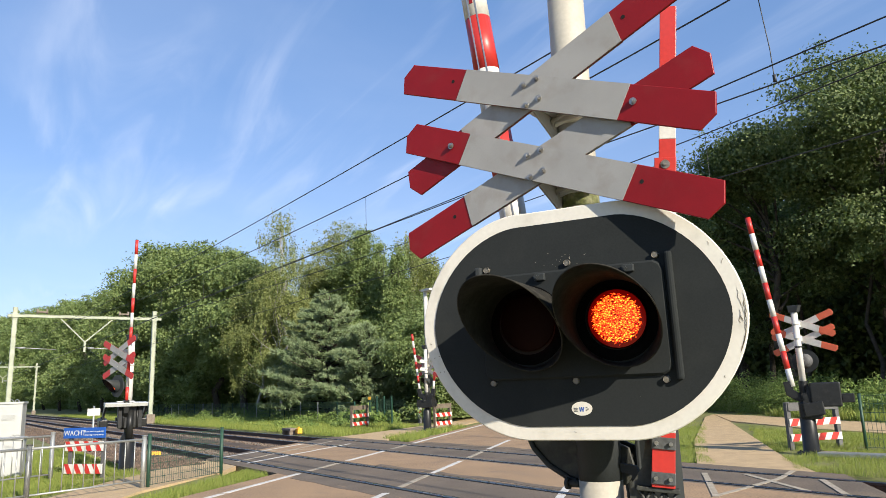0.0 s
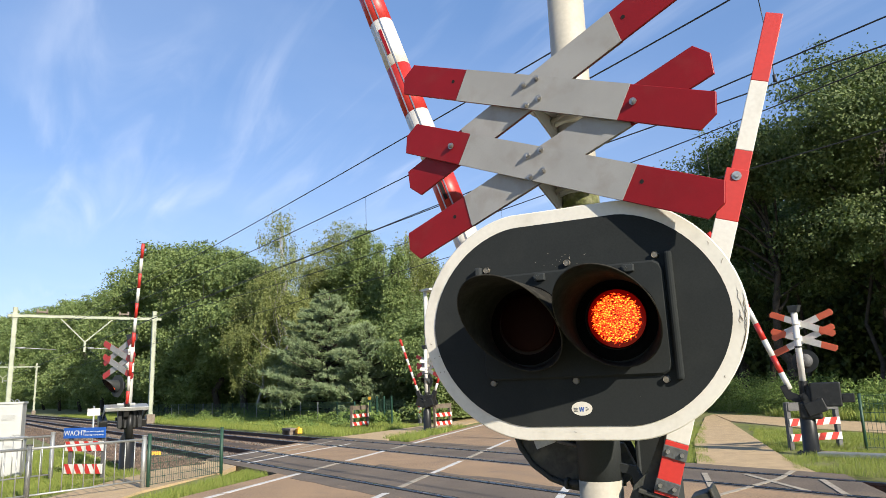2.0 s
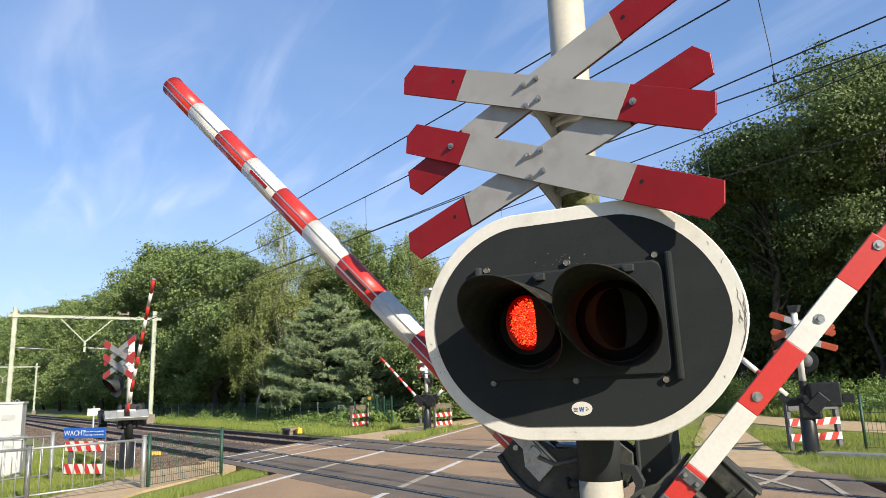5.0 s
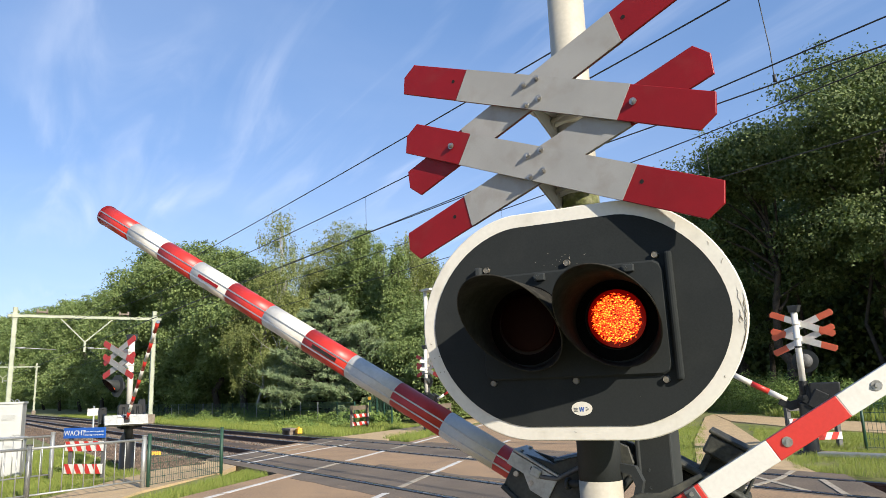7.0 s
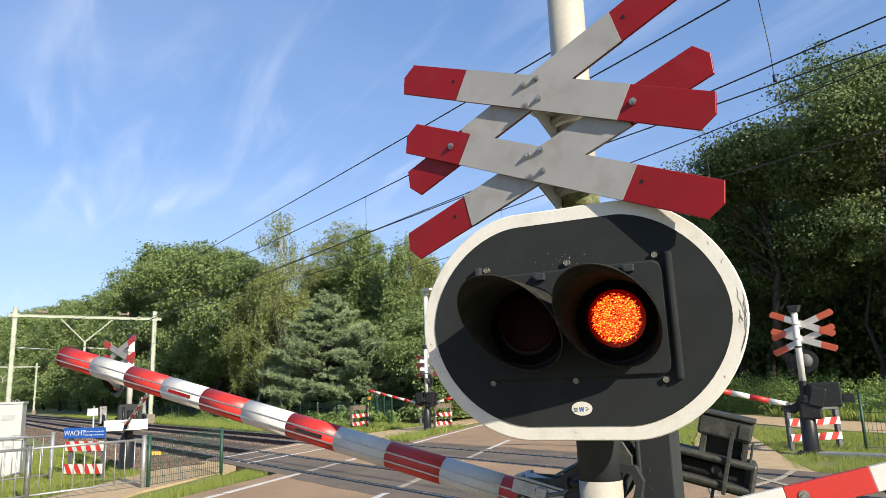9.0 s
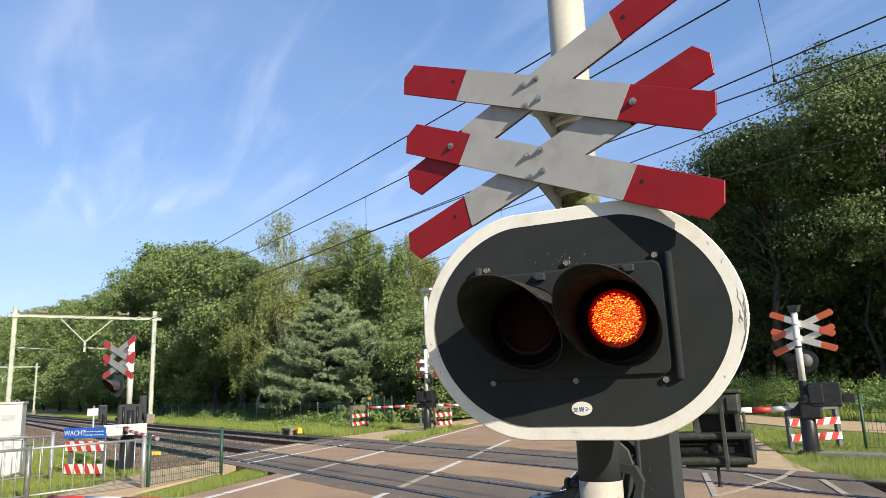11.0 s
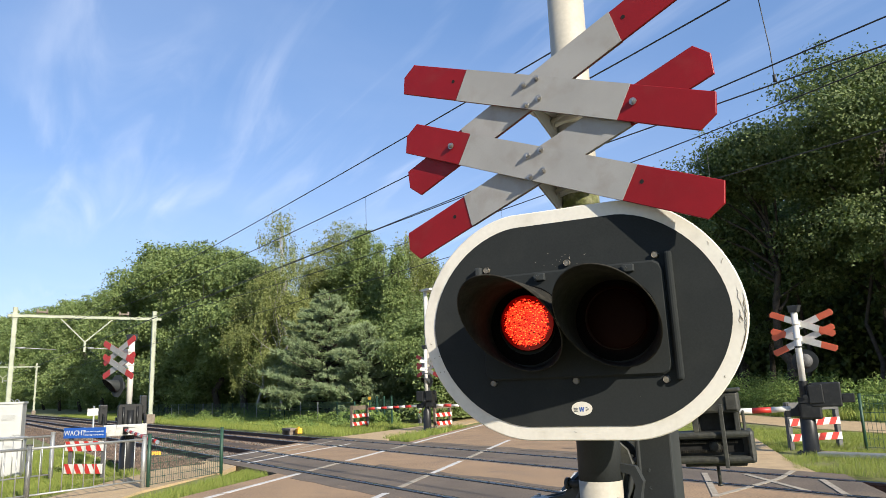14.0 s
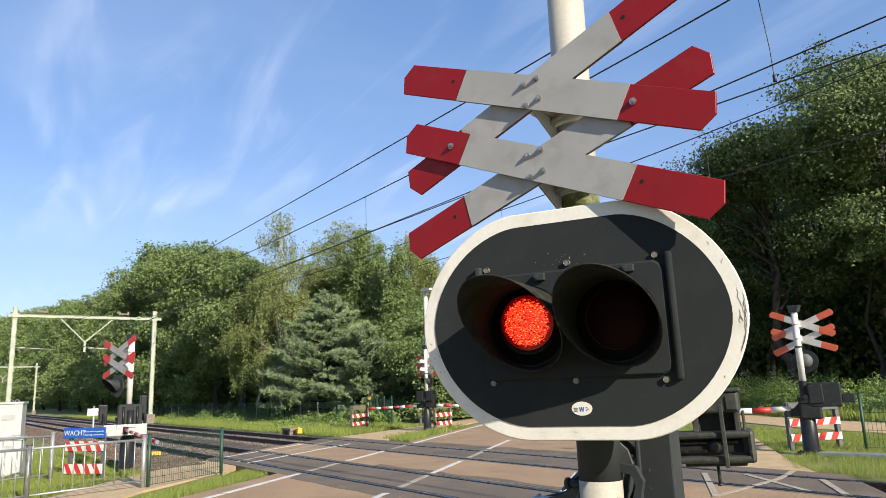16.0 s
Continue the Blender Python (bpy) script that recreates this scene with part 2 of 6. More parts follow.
CAST = mat("dark_green_cast_iron", (0.036, 0.038, 0.031), 0.6, vary=0.4, scale=7, dirt=(0.095, 0.092, 0.065), dirt_amount=0.6, bump=0.25)
GLOSS_BLACK = mat("glossy_black_paint", (0.016, 0.017, 0.017), 0.4, spec=0.3, vary=0.3, scale=5, dirt=(0.05, 0.05, 0.045), dirt_amount=0.3, bump=0.04)
GALV = mat("galvanised_steel", (0.42, 0.43, 0.41), 0.45, metal=0.6, vary=0.2, scale=9, dirt=(0.25, 0.22, 0.16), dirt_amount=0.3, bump=0.08)
RIVET = mat("dull_bronze_rivet", (0.23, 0.21, 0.17), 0.45, metal=0.4, vary=0.3, scale=60)
STEEL = mat("worn_steel_bolt", (0.48, 0.45, 0.40), 0.35, metal=0.9, vary=0.3, scale=40)
MAST = mat("pale_green_mast_paint", (0.33, 0.36, 0.27), 0.6, vary=0.2, scale=2, dirt=(0.25, 0.2, 0.12), dirt_amount=0.4)
MOSS = mat("mossy_pole_paint", (0.30, 0.30, 0.17), 0.8, vary=0.5, scale=14, tone=(0.12, 0.14, 0.03), bump=0.3)
LED_ON = led_mat("glowing_orange_led_lens", ((0.32, (1.0, 0.60, 0.06)), (1.0, (0.05, 0.0, 0.0)), (0.54, (1.0, 0.17, 0.012)), (0.78, (0.72, 0.018, 0.004))), 1.25)
# Left lamp's redness from its viewing angle, put into the glow colour.
LED_ON_RED = led_mat("glowing_red_led_lens", ((0.28, (1.0, 0.34, 0.06)), (1.0, (0.05, 0.0, 0.0)), (0.50, (1.0, 0.06, 0.015)), (0.78, (0.70, 0.012, 0.006))), 1.15)
LED_OFF = mat("dark_red_lens", (0.014, 0.003, 0.002), 0.6, spec=0.08, vary=0.3, scale=60, bump=0.08)
END_CAP = mat("grey_end_cap", (0.14, 0.17, 0.2), 0.5, vary=0.2)
BOOM_GREY = mat("boom_slot_aluminium", (0.5, 0.5, 0.5), 0.35, metal=0.8, vary=0.2)
BLUE_PLATE = mat("blue_grey_bracket", (0.05, 0.12, 0.22), 0.5, vary=0.3, scale=10)
ASPHALT = mat("brown_worn_asphalt", (0.36, 0.235, 0.13), 0.92, vary=0.6, scale=0.8, fine=34, tone=(0.29, 0.19, 0.108), dirt=(0.12, 0.10, 0.085), dirt_amount=0.4, bump=0.5)
ASPHALT_DARK = mat("dark_grey_asphalt", (0.165, 0.125, 0.087), 0.9, vary=0.6, scale=0.9, fine=34, tone=(0.115, 0.09, 0.066), dirt=(0.13, 0.11, 0.09), dirt_amount=0.4, bump=0.5)
PATH = mat("beige_gravel_path", (0.50, 0.36, 0.20), 0.95, vary=0.4, scale=2.6, fine=95, tone=(0.41, 0.295, 0.165), dirt=(0.30, 0.22, 0.13), dirt_amount=0.3, bump=0.35)
LINE = mat("road_marking_paint", (0.62, 0.60, 0.56), 0.7, vary=0.18, scale=4, dirt=(0.2, 0.18, 0.15), dirt_amount=0.5)
LINE_WORN = mat("worn_road_marking", (0.44, 0.385, 0.30), 0.85, vary=0.3, scale=9, dirt=(0.19, 0.145, 0.10), dirt_amount=0.75, spec=0.2)
SOIL = mat("grassy_ground", (0.14, 0.16, 0.035), 0.95, vary=0.4, scale=0.35, fine=8, tone=(0.2, 0.18, 0.07), dirt=(0.08, 0.1, 0.025), dirt_amount=0.6, bump=0.7)
BALLAST = mat("rusty_ballast", (0.14, 0.098, 0.07), 0.95, vary=0.6, scale=2, fine=22, tone=(0.085, 0.062, 0.047), bump=1.0, island=0.45)
RAIL_RUST = mat("rusty_rail_side", (0.085, 0.045, 0.03), 0.8, vary=0.4, scale=8)
RAIL_TOP = mat("polished_rail_head", (0.35, 0.33, 0.32), 0.28, metal=1.0, vary=0.2, scale=5)
SLEEPER = mat("concrete_sleeper", (0.22, 0.18, 0.14), 0.9, vary=0.35, scale=6, bump=0.4)
GREEN_PAINT = mat("green_powder_coat", (0.018, 0.062, 0.038), 0.5, vary=0.25, scale=5)
WOOD = mat("weathered_grey_wood", (0.15, 0.12, 0.085), 0.85, vary=0.4, scale=9, fine=50, bump=0.3)
POST_GREY = mat("grey_plastic_post", (0.10, 0.10, 0.10), 0.7, vary=0.3, scale=8)
BLUE_SIGN = mat("blue_sign_enamel", (0.015, 0.085, 0.36), 0.4, vary=0.12, scale=6)
CABINET = mat("white_grey_cabinet", (0.40, 0.405, 0.39), 0.55, vary=0.1, scale=2, dirt=(0.3, 0.3, 0.25), dirt_amount=0.3)
YELLOW = mat("yellow_paint", (0.75, 0.36, 0.02), 0.5, vary=0.2, scale=9)
BARK = mat("brown_bark", (0.075, 0.06, 0.045), 0.95, vary=0.5, scale=5, fine=25, bump=0.8)
BIRCH = mat("pale_birch_bark", (0.42, 0.40, 0.35), 0.85, vary=0.4, scale=3, dirt=(0.05, 0.045, 0.04), dirt_amount=0.8)
WIRE = mat("dark_copper_wire", (0.03, 0.03, 0.03), 0.6, vary=0.2)
OAK_LEAF = leaf_mat("oak_leaves", (0.115, 0.175, 0.055), (0.26, 0.325, 0.12), (0.30, 0.38, 0.08))
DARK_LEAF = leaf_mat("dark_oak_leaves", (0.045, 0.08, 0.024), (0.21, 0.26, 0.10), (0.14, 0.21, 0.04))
BIRCH_LEAF = leaf_mat("birch_leaves", (0.17, 0.215, 0.065), (0.34, 0.36, 0.13), (0.30, 0.36, 0.09))
PINE_LEAF = leaf_mat("pine_needles", (0.20, 0.29, 0.14), (0.40, 0.47, 0.26), (0.26, 0.34, 0.14))
GRASS = leaf_mat("grass_blades", (0.13, 0.21, 0.035), (0.34, 0.36, 0.09), (0.42, 0.48, 0.09))
WEED = leaf_mat("weed_leaves", (0.11, 0.19, 0.045), (0.29, 0.38, 0.11), (0.26, 0.35, 0.07))


# ---- ground, road, tracks ----
U, V, ROAD_O = Vector((-0.639, 0.769)), Vector((0.769, 0.639)), Vector((-12.73, 3.92))
RAILS = (6.72, 8.22, 10.65, 12.15)


def on_road(s, w):
    """A place s metres along the road and w metres to the right of its left edge line."""
    p = ROAD_O + U * s + V * w
    return p.x, p.y


def strip_s(y, w):
    """How far along the road the line w meets the track's parallel at y."""
    return (y - ROAD_O.y - V.y * w) / U.y


def make_ground():
    bm = bmesh.new()
    xs = [-1500, -700, -400, -250, -160] + list(range(-120, 41, 4)) + [80, 200, 600, 1500]
    ys = [-1500, -400, -100, -40, -20, -10, -6, -3, 0, 2, 4, 5.3, 5.7, 13.3, 13.7] + [15 + 2 * i for i in range(14)] + [60, 120, 300, 700, 1500]
    rows = []
    for y in ys:
        row = []
        for x in xs:
            z = -0.32 if 5.5 < y < 13.5 else -0.035
            if abs(x) < 130 and 13.6 < y < 45 or -3 < y < 5 and abs(x) < 100:
                z -= 0.03 * (noise.noise((x * 0.15, y * 0.3, 0)) + 0.6)
            row.append(bm.verts.new((x, y, z)))
        rows.append(row)
    for a, b in zip(rows, rows[1:]):
        for i in range(len(xs) - 1):
            bm.faces.new((a[i], a[i + 1], b[i + 1], b[i])).smooth = True
    tagged(part("ground", bm, SOIL), "grassy verge with bare sandy patches", "ground", kind="structure")


def make_road():
    bm = bmesh.new()
    # carriageway before, between and beyond the tracks, in the worn brown surface
    for y0, y1, mi, w0, w1 in ((None, 6.2, 0, -0.55, 6.5), (6.2, 8.42, 1, -4.6, 10.5), (8.42, 10.45, 0, -4.6, 10.5), (10.45, 12.9, 1, -4.6, 10.5), (12.9, None, 0, -0.35, 6.4)):
        lo = [(-16 if y0 is None else strip_s(y0, w)) for w in (w0, w1)]
        hi = [(260 if y1 is None else strip_s(y1, w)) for w in (w0, w1)]
        n = 24
        for i in range(n):
            wa, wb = w0 + (w1 - w0) * i / n, w0 + (w1 - w0) * (i + 1) / n
            fa, fb = i / n, (i + 1) / n
            la, lb = lo[0] + (lo[1] - lo[0]) * fa, lo[0] + (lo[1] - lo[0]) * fb
            ha, hb = hi[0] + (hi[1] - hi[0]) * fa, hi[0] + (hi[1] - hi[0]) * fb
            flat(bm, [on_road(la, wa), on_road(lb, wb), on_road(hb, wb), on_road(ha, wa)], -0.4 if y0 and y1 else -0.1, 0.0, mi)
    road = tagged(part("road", bm, [ASPHALT, ASPHALT_DARK]), "worn brown and grey asphalt level crossing road", "road", kind="structure")
    # tarred repair bands beside the rails
    for y0, y1, wa, wb in ((6.02, 6.2, 0.2, 6.2), (8.42, 8.62, 1.2, 6.3), (12.9, 13.3, 0.3, 6.0)):
        bm = bmesh.new()
        n = 14
        for i in range(n):
            a, b = wa + (wb - wa) * i / n, wa + (wb - wa) * (i + 1) / n
            j = [0.10 * noise.noise((k * 0.7, y0, 3)) for k in (i, i + 1)]
            flat(bm, [on_road(strip_s(y0 + j[0], a), a), on_road(strip_s(y0 + j[1], b), b), on_road(strip_s(y1 + j[1] * 2, b), b), on_road(strip_s(y1 + j[0] * 2, a), a)], -0.02, 0.004)
        part("tar_band", bm, ASPHALT_DARK, road)

    def stripe(pts, width, m=LINE, lift=0.0):
        bm = bmesh.new()
        for (ax, ay), (bx, by) in zip(pts, pts[1:]):
            d = Vector((bx - ax, by - ay)).normalized()
            k = Vector((-d.y, d.x)) * width / 2
            flat(bm, [(ax + k.x, ay + k.y), (bx + k.x, by + k.y), (bx - k.x, by - k.y), (ax - k.x, ay - k.y)], 0.0, 0.005)
        part("road_marking", bm, m, road).location.z += lift

    for w in (0.0, 5.93):
        for s0, s1, m in ((-12, 0.42, LINE), (0.5, 3.35, LINE), (3.85, 5.4, LINE_WORN), (6.0, 8.75, LINE), (9.35, 10.9, LINE_WORN), (11.4, 60, LINE)):
            stripe([on_road(s0, w), on_road(s1, w)], 0.13, m)
    for s0, s1, m in ((-6, -3.5, LINE), (-1.6, 0.58, LINE), (1.05, 3.04, LINE_WORN), (3.32, 5.73, LINE), (6.53, 8.54, LINE_WORN), (8.88, 12.15, LINE), (14.9, 18, LINE), (21, 24, LINE), (27, 30, LINE), (33, 36, LINE)):
        stripe([on_road(s0, 3.0), on_road(s1, 3.0)], 0.12, m)
    lift = 0.0
    # crosses and edge lines where the footpaths pass the tracks
    for a, b, m in (((-20.65, 6.74), (-23.46, 10.4), LINE), ((-18.3, 6.6), (-21.9, 11.4), LINE), ((-18.9, 6.5), (-23.7, 11.6), LINE_WORN), ((-21.9, 8.3), (-20.9, 9.7), LINE_WORN), ((-22.9, 10.2), (-21.2, 11.2), LINE_WORN),
                    ((-7.77, 11.89), (-5.99, 10.69), LINE_WORN), ((-6.69, 9.48), (-7.02, 11.69), LINE_WORN), ((-7.02, 11.69), (-7.4, 12.8), LINE_WORN), ((-8.41, 11.6), (-6.64, 9.38), LINE_WORN), ((-6.45, 11.97), (-5.39, 10.62), LINE_WORN)):
        lift += 0.0007
        stripe([a, b], 0.10, m, lift)


def make_paths():
    def path(name, pts, label):
        bm = bmesh.new()
        flat(bm, pts, -0.12, -0.012)
        tagged(part(name, bm, PATH), label, "path", kind="structure")

    path("path_east", [(-7.7, 12.9), (-9.5, 12.9), (-13.06, 17.7), (-20.9, 29.3), (-22.2, 31.8), (-17.95, 26.73), (-11.55, 18.5), (-8.36, 14.4), (-7.0, 12.9)], "beige gravel footpath beside the road")
    path("path_cross", [(-22.2, 31.9), (-19.7, 31.2), (-12.2, 27.4), (0, 21.0), (0, 18.5), (-10.1, 22.57), (-13.3, 23.9), (-17.9, 26.8)], "sandy footpath along the wood's edge")
    path("path_far", [(-23.2, 12.9), (-25.9, 12.95), (-26.63, 14.4), (-28.7, 17.9), (-30.7, 21.5), (-35, 27), (-31.6, 25.2), (-26.8, 19.06), (-25.1, 16.2), (-23.2, 13.7), (-22.0, 12.9)], "sandy footpath beyond the tracks")
    path("path_west", [(-12.5, -0.6), (-15.1, 1.7), (-18.4, 4.1), (-20.3, 6.2), (-18.0, 6.2), (-16.8, 5.4), (-14.8, 3.3), (-13.4, 2.3), (-11.6, 0.4)], "beige paved footpath behind the fence")


def make_shoulder():
    """Flat brown gravel between the near track and the verge."""
    bm = bmesh.new()
    flat(bm, [(-18.6, 4.3), (-130, 4.3), (-130, 5.75), (-19.4, 5.75)], -0.34, -0.022)
    sh = tagged(part("gravel_shoulder", bm, BALLAST), "brown gravel shoulder beside the track", "gravel", kind="structure")
    rng = np.random.default_rng(31)
    n = 7000
    x, y = -19.2 - 40 * rng.random(n) ** 1.8, rng.uniform(4.1, 5.8, n)
    stones(x, y, np.full(n, -0.02), rng, "shoulder_stones", sh)


def make_tracks():
    for k, (ya, yb) in enumerate((RAILS[:2], RAILS[2:])):
        track = thing("railway_track", Matrix(), "rusty steel rails on sleepers and brown ballast", "railway track", "tracks over the crossing", "structure")
        for y in (ya, yb):
            bm = bmesh.new()
            prof = [(-0.07, -0.17), (0.07, -0.17), (0.07, -0.155), (0.012, -0.13), (0.012, -0.045), (0.036, -0.035), (0.036, 0.006), (0.028, 0.014), (-0.028, 0.014), (-0.036, 0.006), (-0.036, -0.035), (-0.012, -0.045), (-0.012, -0.13), (-0.07, -0.155)]
            ends = [[bm.verts.new((x, y + a, z)) for a, z in prof] for x in (-420, -120, -60, -30, -12, 0, 80)]
            for a, b in zip(ends, ends[1:]):
                for i in range(len(prof)):
                    f = bm.faces.new((a[i], a[(i + 1) % len(prof)], b[(i + 1) % len(prof)], b[i]))
                    f.material_index = 1 if i in (6, 7, 8) else 0
            part("rail", bm, [RAIL_RUST, RAIL_TOP], track)
            for side in (-1, 1):
                bm = bmesh.new()
                wa, wb = -4.5, 10.4
                sa, sb = strip_s(y, wa), strip_s(y, wb)
                xa, xb = on_road(sa, wa)[0], on_road(sb, wb)[0]
                box(bm, ((xa + xb) / 2, y + side * 0.062, -0.02), (abs(xb - xa), 0.05, 0.05))
                part("flangeway", bm, BLACK_IN, track)
        # ballast bed with a shoulder
        bm = bmesh.new()
        yc = (ya + yb) / 2
        prof = [(-2.1, -0.33), (-1.45, -0.17), (1.45, -0.17), (2.1, -0.33)]
        prof = [(yc + a, z) for a, z in prof]
        rows = [[bm.verts.new((x, a, z)) for a, z in prof] for x in (-420, -100, -60, -40, -30, -20)] 
        for a, b in zip(rows, rows[1:]):
            for i in range(3):
                bm.faces.new((a[i], a[i + 1], b[i + 1], b[i]))
        rows = [[bm.verts.new((x, a, z)) for a, z in prof] for x in (-7, 80)]
        for a, b in zip(rows, rows[1:]):
            for i in range(3):
                bm.faces.new((a[i], a[i + 1], b[i + 1], b[i]))
        part("ballast_bed", bm, BALLAST, track)
        # loose stones
        rng = np.random.default_rng(5 + k)
        n = 9000
        x = -19 - 60 * rng.random(n) ** 1.6
        y = yc + rng.uniform(-1.9, 1.9, n)
        keep = x < on_road(strip_s(yc, -4.6), -4.6)[0] - 0.2
        stones(x[keep], y[keep], np.where(abs(y[keep] - yc) < 1.4, -0.16, -0.24), rng, "ballast_stones", track)
        # sleepers
        bm = bmesh.new()
        box(bm, (0, 0, 0), (0.24, 2.5, 0.16), bevel=0.02)
        me = bpy.data.meshes.new("sleeper")
        bm.to_mesh(me)
        bm.free()
        me.materials.append(SLEEPER)
        for i in range(110):
            ob = new("sleeper", me)
            ob.parent = track
            ob.location = (on_road(strip_s(yc, -4.6), -4.6)[0] - 0.5 - 0.6 * i, yc, -0.235)


def stones(x, y, z, rng, name, parent):
    n = len(x)
    base = np.array([(1, 0, -0.4), (-0.5, 0.87, -0.4), (-0.5, -0.87, -0.4), (0, 0, 0.8)])
    ang = rng.uniform(0, 6.28, n)
    sc = rng.uniform(0.025, 0.06, n)
    c, s = np.cos(ang), np.sin(ang)
    v = np.empty((n, 4, 3))
    jit = rng.uniform(0.7, 1.3, (n, 4))
    v[..., 0] = x[:, None] + sc[:, None] * jit * (base[None, :, 0] * c[:, None] - base[None, :, 1] * s[:, None])
    v[..., 1] = y[:, None] + sc[:, None] * jit * (base[None, :, 0] * s[:, None] + base[None, :, 1] * c[:, None])
    v[..., 2] = z[:, None] + sc[:, None] * jit * base[None, :, 2]
    f = np.array([(0, 1, 3), (1, 2, 3), (2, 0, 3)])[None] + 4 * np.arange(n)[:, None, None]
    me = bpy.data.meshes.new(name)
    me.from_pydata(v.reshape(-1, 3).tolist(), [], f.reshape(-1, 3).tolist())
    me.materials.append(BALLAST)
    ob = new(name, me)
    ob.parent = parent
    return tagged(ob, "brown crushed stone ballast", kind="stuff")


make_ground()
make_road()
make_paths()
make_shoulder()
make_tracks()


# ---- plants ----
def cards(name, c, nrm, size, rng, m, parent=None, aspect=0.62):
    """Many small pointed leaves or clumps, as one mesh of three-cornered blades."""
    n = len(c)
    nrm = nrm / np.maximum(np.linalg.norm(nrm, axis=1, keepdims=True), 1e-6)
    r = rng.normal(size=(n, 3))
    a = np.cross(nrm, r)
    a /= np.maximum(np.linalg.norm(a, axis=1, keepdims=True), 1e-6)
    b = np.cross(nrm, a)
    s = size[:, None] if hasattr(size, "__len__") else size
    v = np.empty((n, 3, 3))
    v[:, 0] = c - a * s
    v[:, 1], v[:, 2] = c + a * s * 0.5 + b * s * aspect * 1.15, c + a * s * 0.5 - b * s * aspect * 1.15 + nrm * s * 0.2
    me = bpy.data.meshes.new(name)
    me.vertices.add(3 * n)
    me.vertices.foreach_set("co", v.ravel())
    me.loops.add(3 * n)
    me.loops.foreach_set("vertex_index", np.arange(3 * n, dtype=np.int32))
    me.polygons.add(n)
    me.polygons.foreach_set("loop_start", np.arange(0, 3 * n, 3, dtype=np.int32))
    me.update(calc_edges=True)
    me.materials.append(m)
    ob = new(name, me)
    if parent:
        ob.parent = parent
    return ob


def limb(bm, p0, p1, r0, r1, rng, bends=4, n=7):
    pts = [Vector(p0).lerp(Vector(p1), i / bends) for i in range(bends + 1)]
    size = (Vector(p1) - Vector(p0)).length
    for p in pts[1:-1]:
        p += Vector(rng.uniform(-0.05, 0.05, 3)) * size
    for i in range(bends):
        rod(bm, pts[i], pts[i + 1], r0 + (r1 - r0) * i / bends, r0 + (r1 - r0) * (i + 1) / bends, n, caps=False)


def lobes_round(h, rad, low, rng, k):
    out = []
    for i in range(k):
        t = rng.uniform(0.0, 1.0)
        z = h * (low + (1 - low) * t)
        w = rad * math.sqrt(max(0.05, 1 - (2 * t - 0.9) ** 2 * (0.3 if t < 0.45 else 0.8))) * rng.uniform(0.35, 0.85)
        a = rng.uniform(0, 6.283)
        s = rad * rng.uniform(0.26, 0.46)
        z = min(z, h - s * 0.7)
        out.append((w * math.cos(a), w * math.sin(a), z, s, s, s * rng.uniform(0.6, 0.85)))
    out.append((0, 0, h - rad * 0.4, rad * 0.45, rad * 0.45, rad * 0.4))
    return out


def lobes_cone(h, rad, low, rng, k):
    out = []
    for i in range(k):
        t = i / (k - 1)
        z = h * (low + (0.98 - low) * t)
        w = rad * (1 - t) ** 0.85 * rng.uniform(0.45, 0.9)
        a = i * 2.4 + rng.uniform(-0.4, 0.4)
        s = max(0.16 * rad, rad * 0.42 * (1 - t) ** 0.7)
        out.append((w * math.cos(a), w * math.sin(a), z, s, s, s * 0.6))
    return out


def tree(name, x, y, h, rad, lobes, leaf, bark, count, size, seed, label, low=0.15, trunk_r=0.25, k=26, flat_up=0.3, group="", droop=False, per=34, clump=1.0):
    rng = np.random.default_rng(seed)
    t = thing(name, pose(x, y, -0.06), label, "tree", group)
    L = np.array(lobes(h, rad, low, rng, k))
    bm = bmesh.new()
    limb(bm, (0, 0, -0.1), (0.1 * rad * rng.uniform(-1, 1), 0.1 * rad * rng.uniform(-1, 1), h * 0.93), trunk_r, 0.03, rng, 7, 9)
    for lx, ly, lz, s, _, _ in L[:: max(1, len(L) // 14)]:
        limb(bm, (0, 0, max(0.3, lz * 0.72)), (lx, ly, lz), trunk_r * 0.3, 0.02, rng, 3, 5)
    part("trunk", bm, bark, t)
    vol = L[:, 3] ** 2
    m = count // per
    pick = rng.choice(len(L), m, p=vol / vol.sum())
    d = rng.normal(size=(m, 3))
    d /= np.linalg.norm(d, axis=1, keepdims=True)
    rr = rng.uniform(0.0, 1.0, m) ** 0.3 * rng.uniform(0.8, 1.22, m)
    c = L[pick, :3] + d * rr[:, None] * L[pick, 3:6]
    # each twig carries its own clump of leaves, flat, or hanging where the twigs droop
    wide = size * rng.uniform(1.8, 4.6, m) * clump
    form = np.array([0.4, 0.4, 1.9]) if droop else np.array([1.0, 1.0, 0.5])
    c, dd, wide = np.repeat(c, per, axis=0), np.repeat(d, per, axis=0), np.repeat(wide, per)
    n = len(c)
    off = rng.normal(size=(n, 3)) * form
    if droop:
        off[:, 2] -= 1.2
    c = c + off * wide[:, None]
    c[:, 2] = np.maximum(c[:, 2], 0.25)
    nn = dd * 0.8 + rng.normal(size=(n, 3)) * 0.6 + np.array([0, 0, flat_up])
    cards("crown", c, nn, size * rng.uniform(0.6, 1.35, n), rng, leaf, t)
    return t


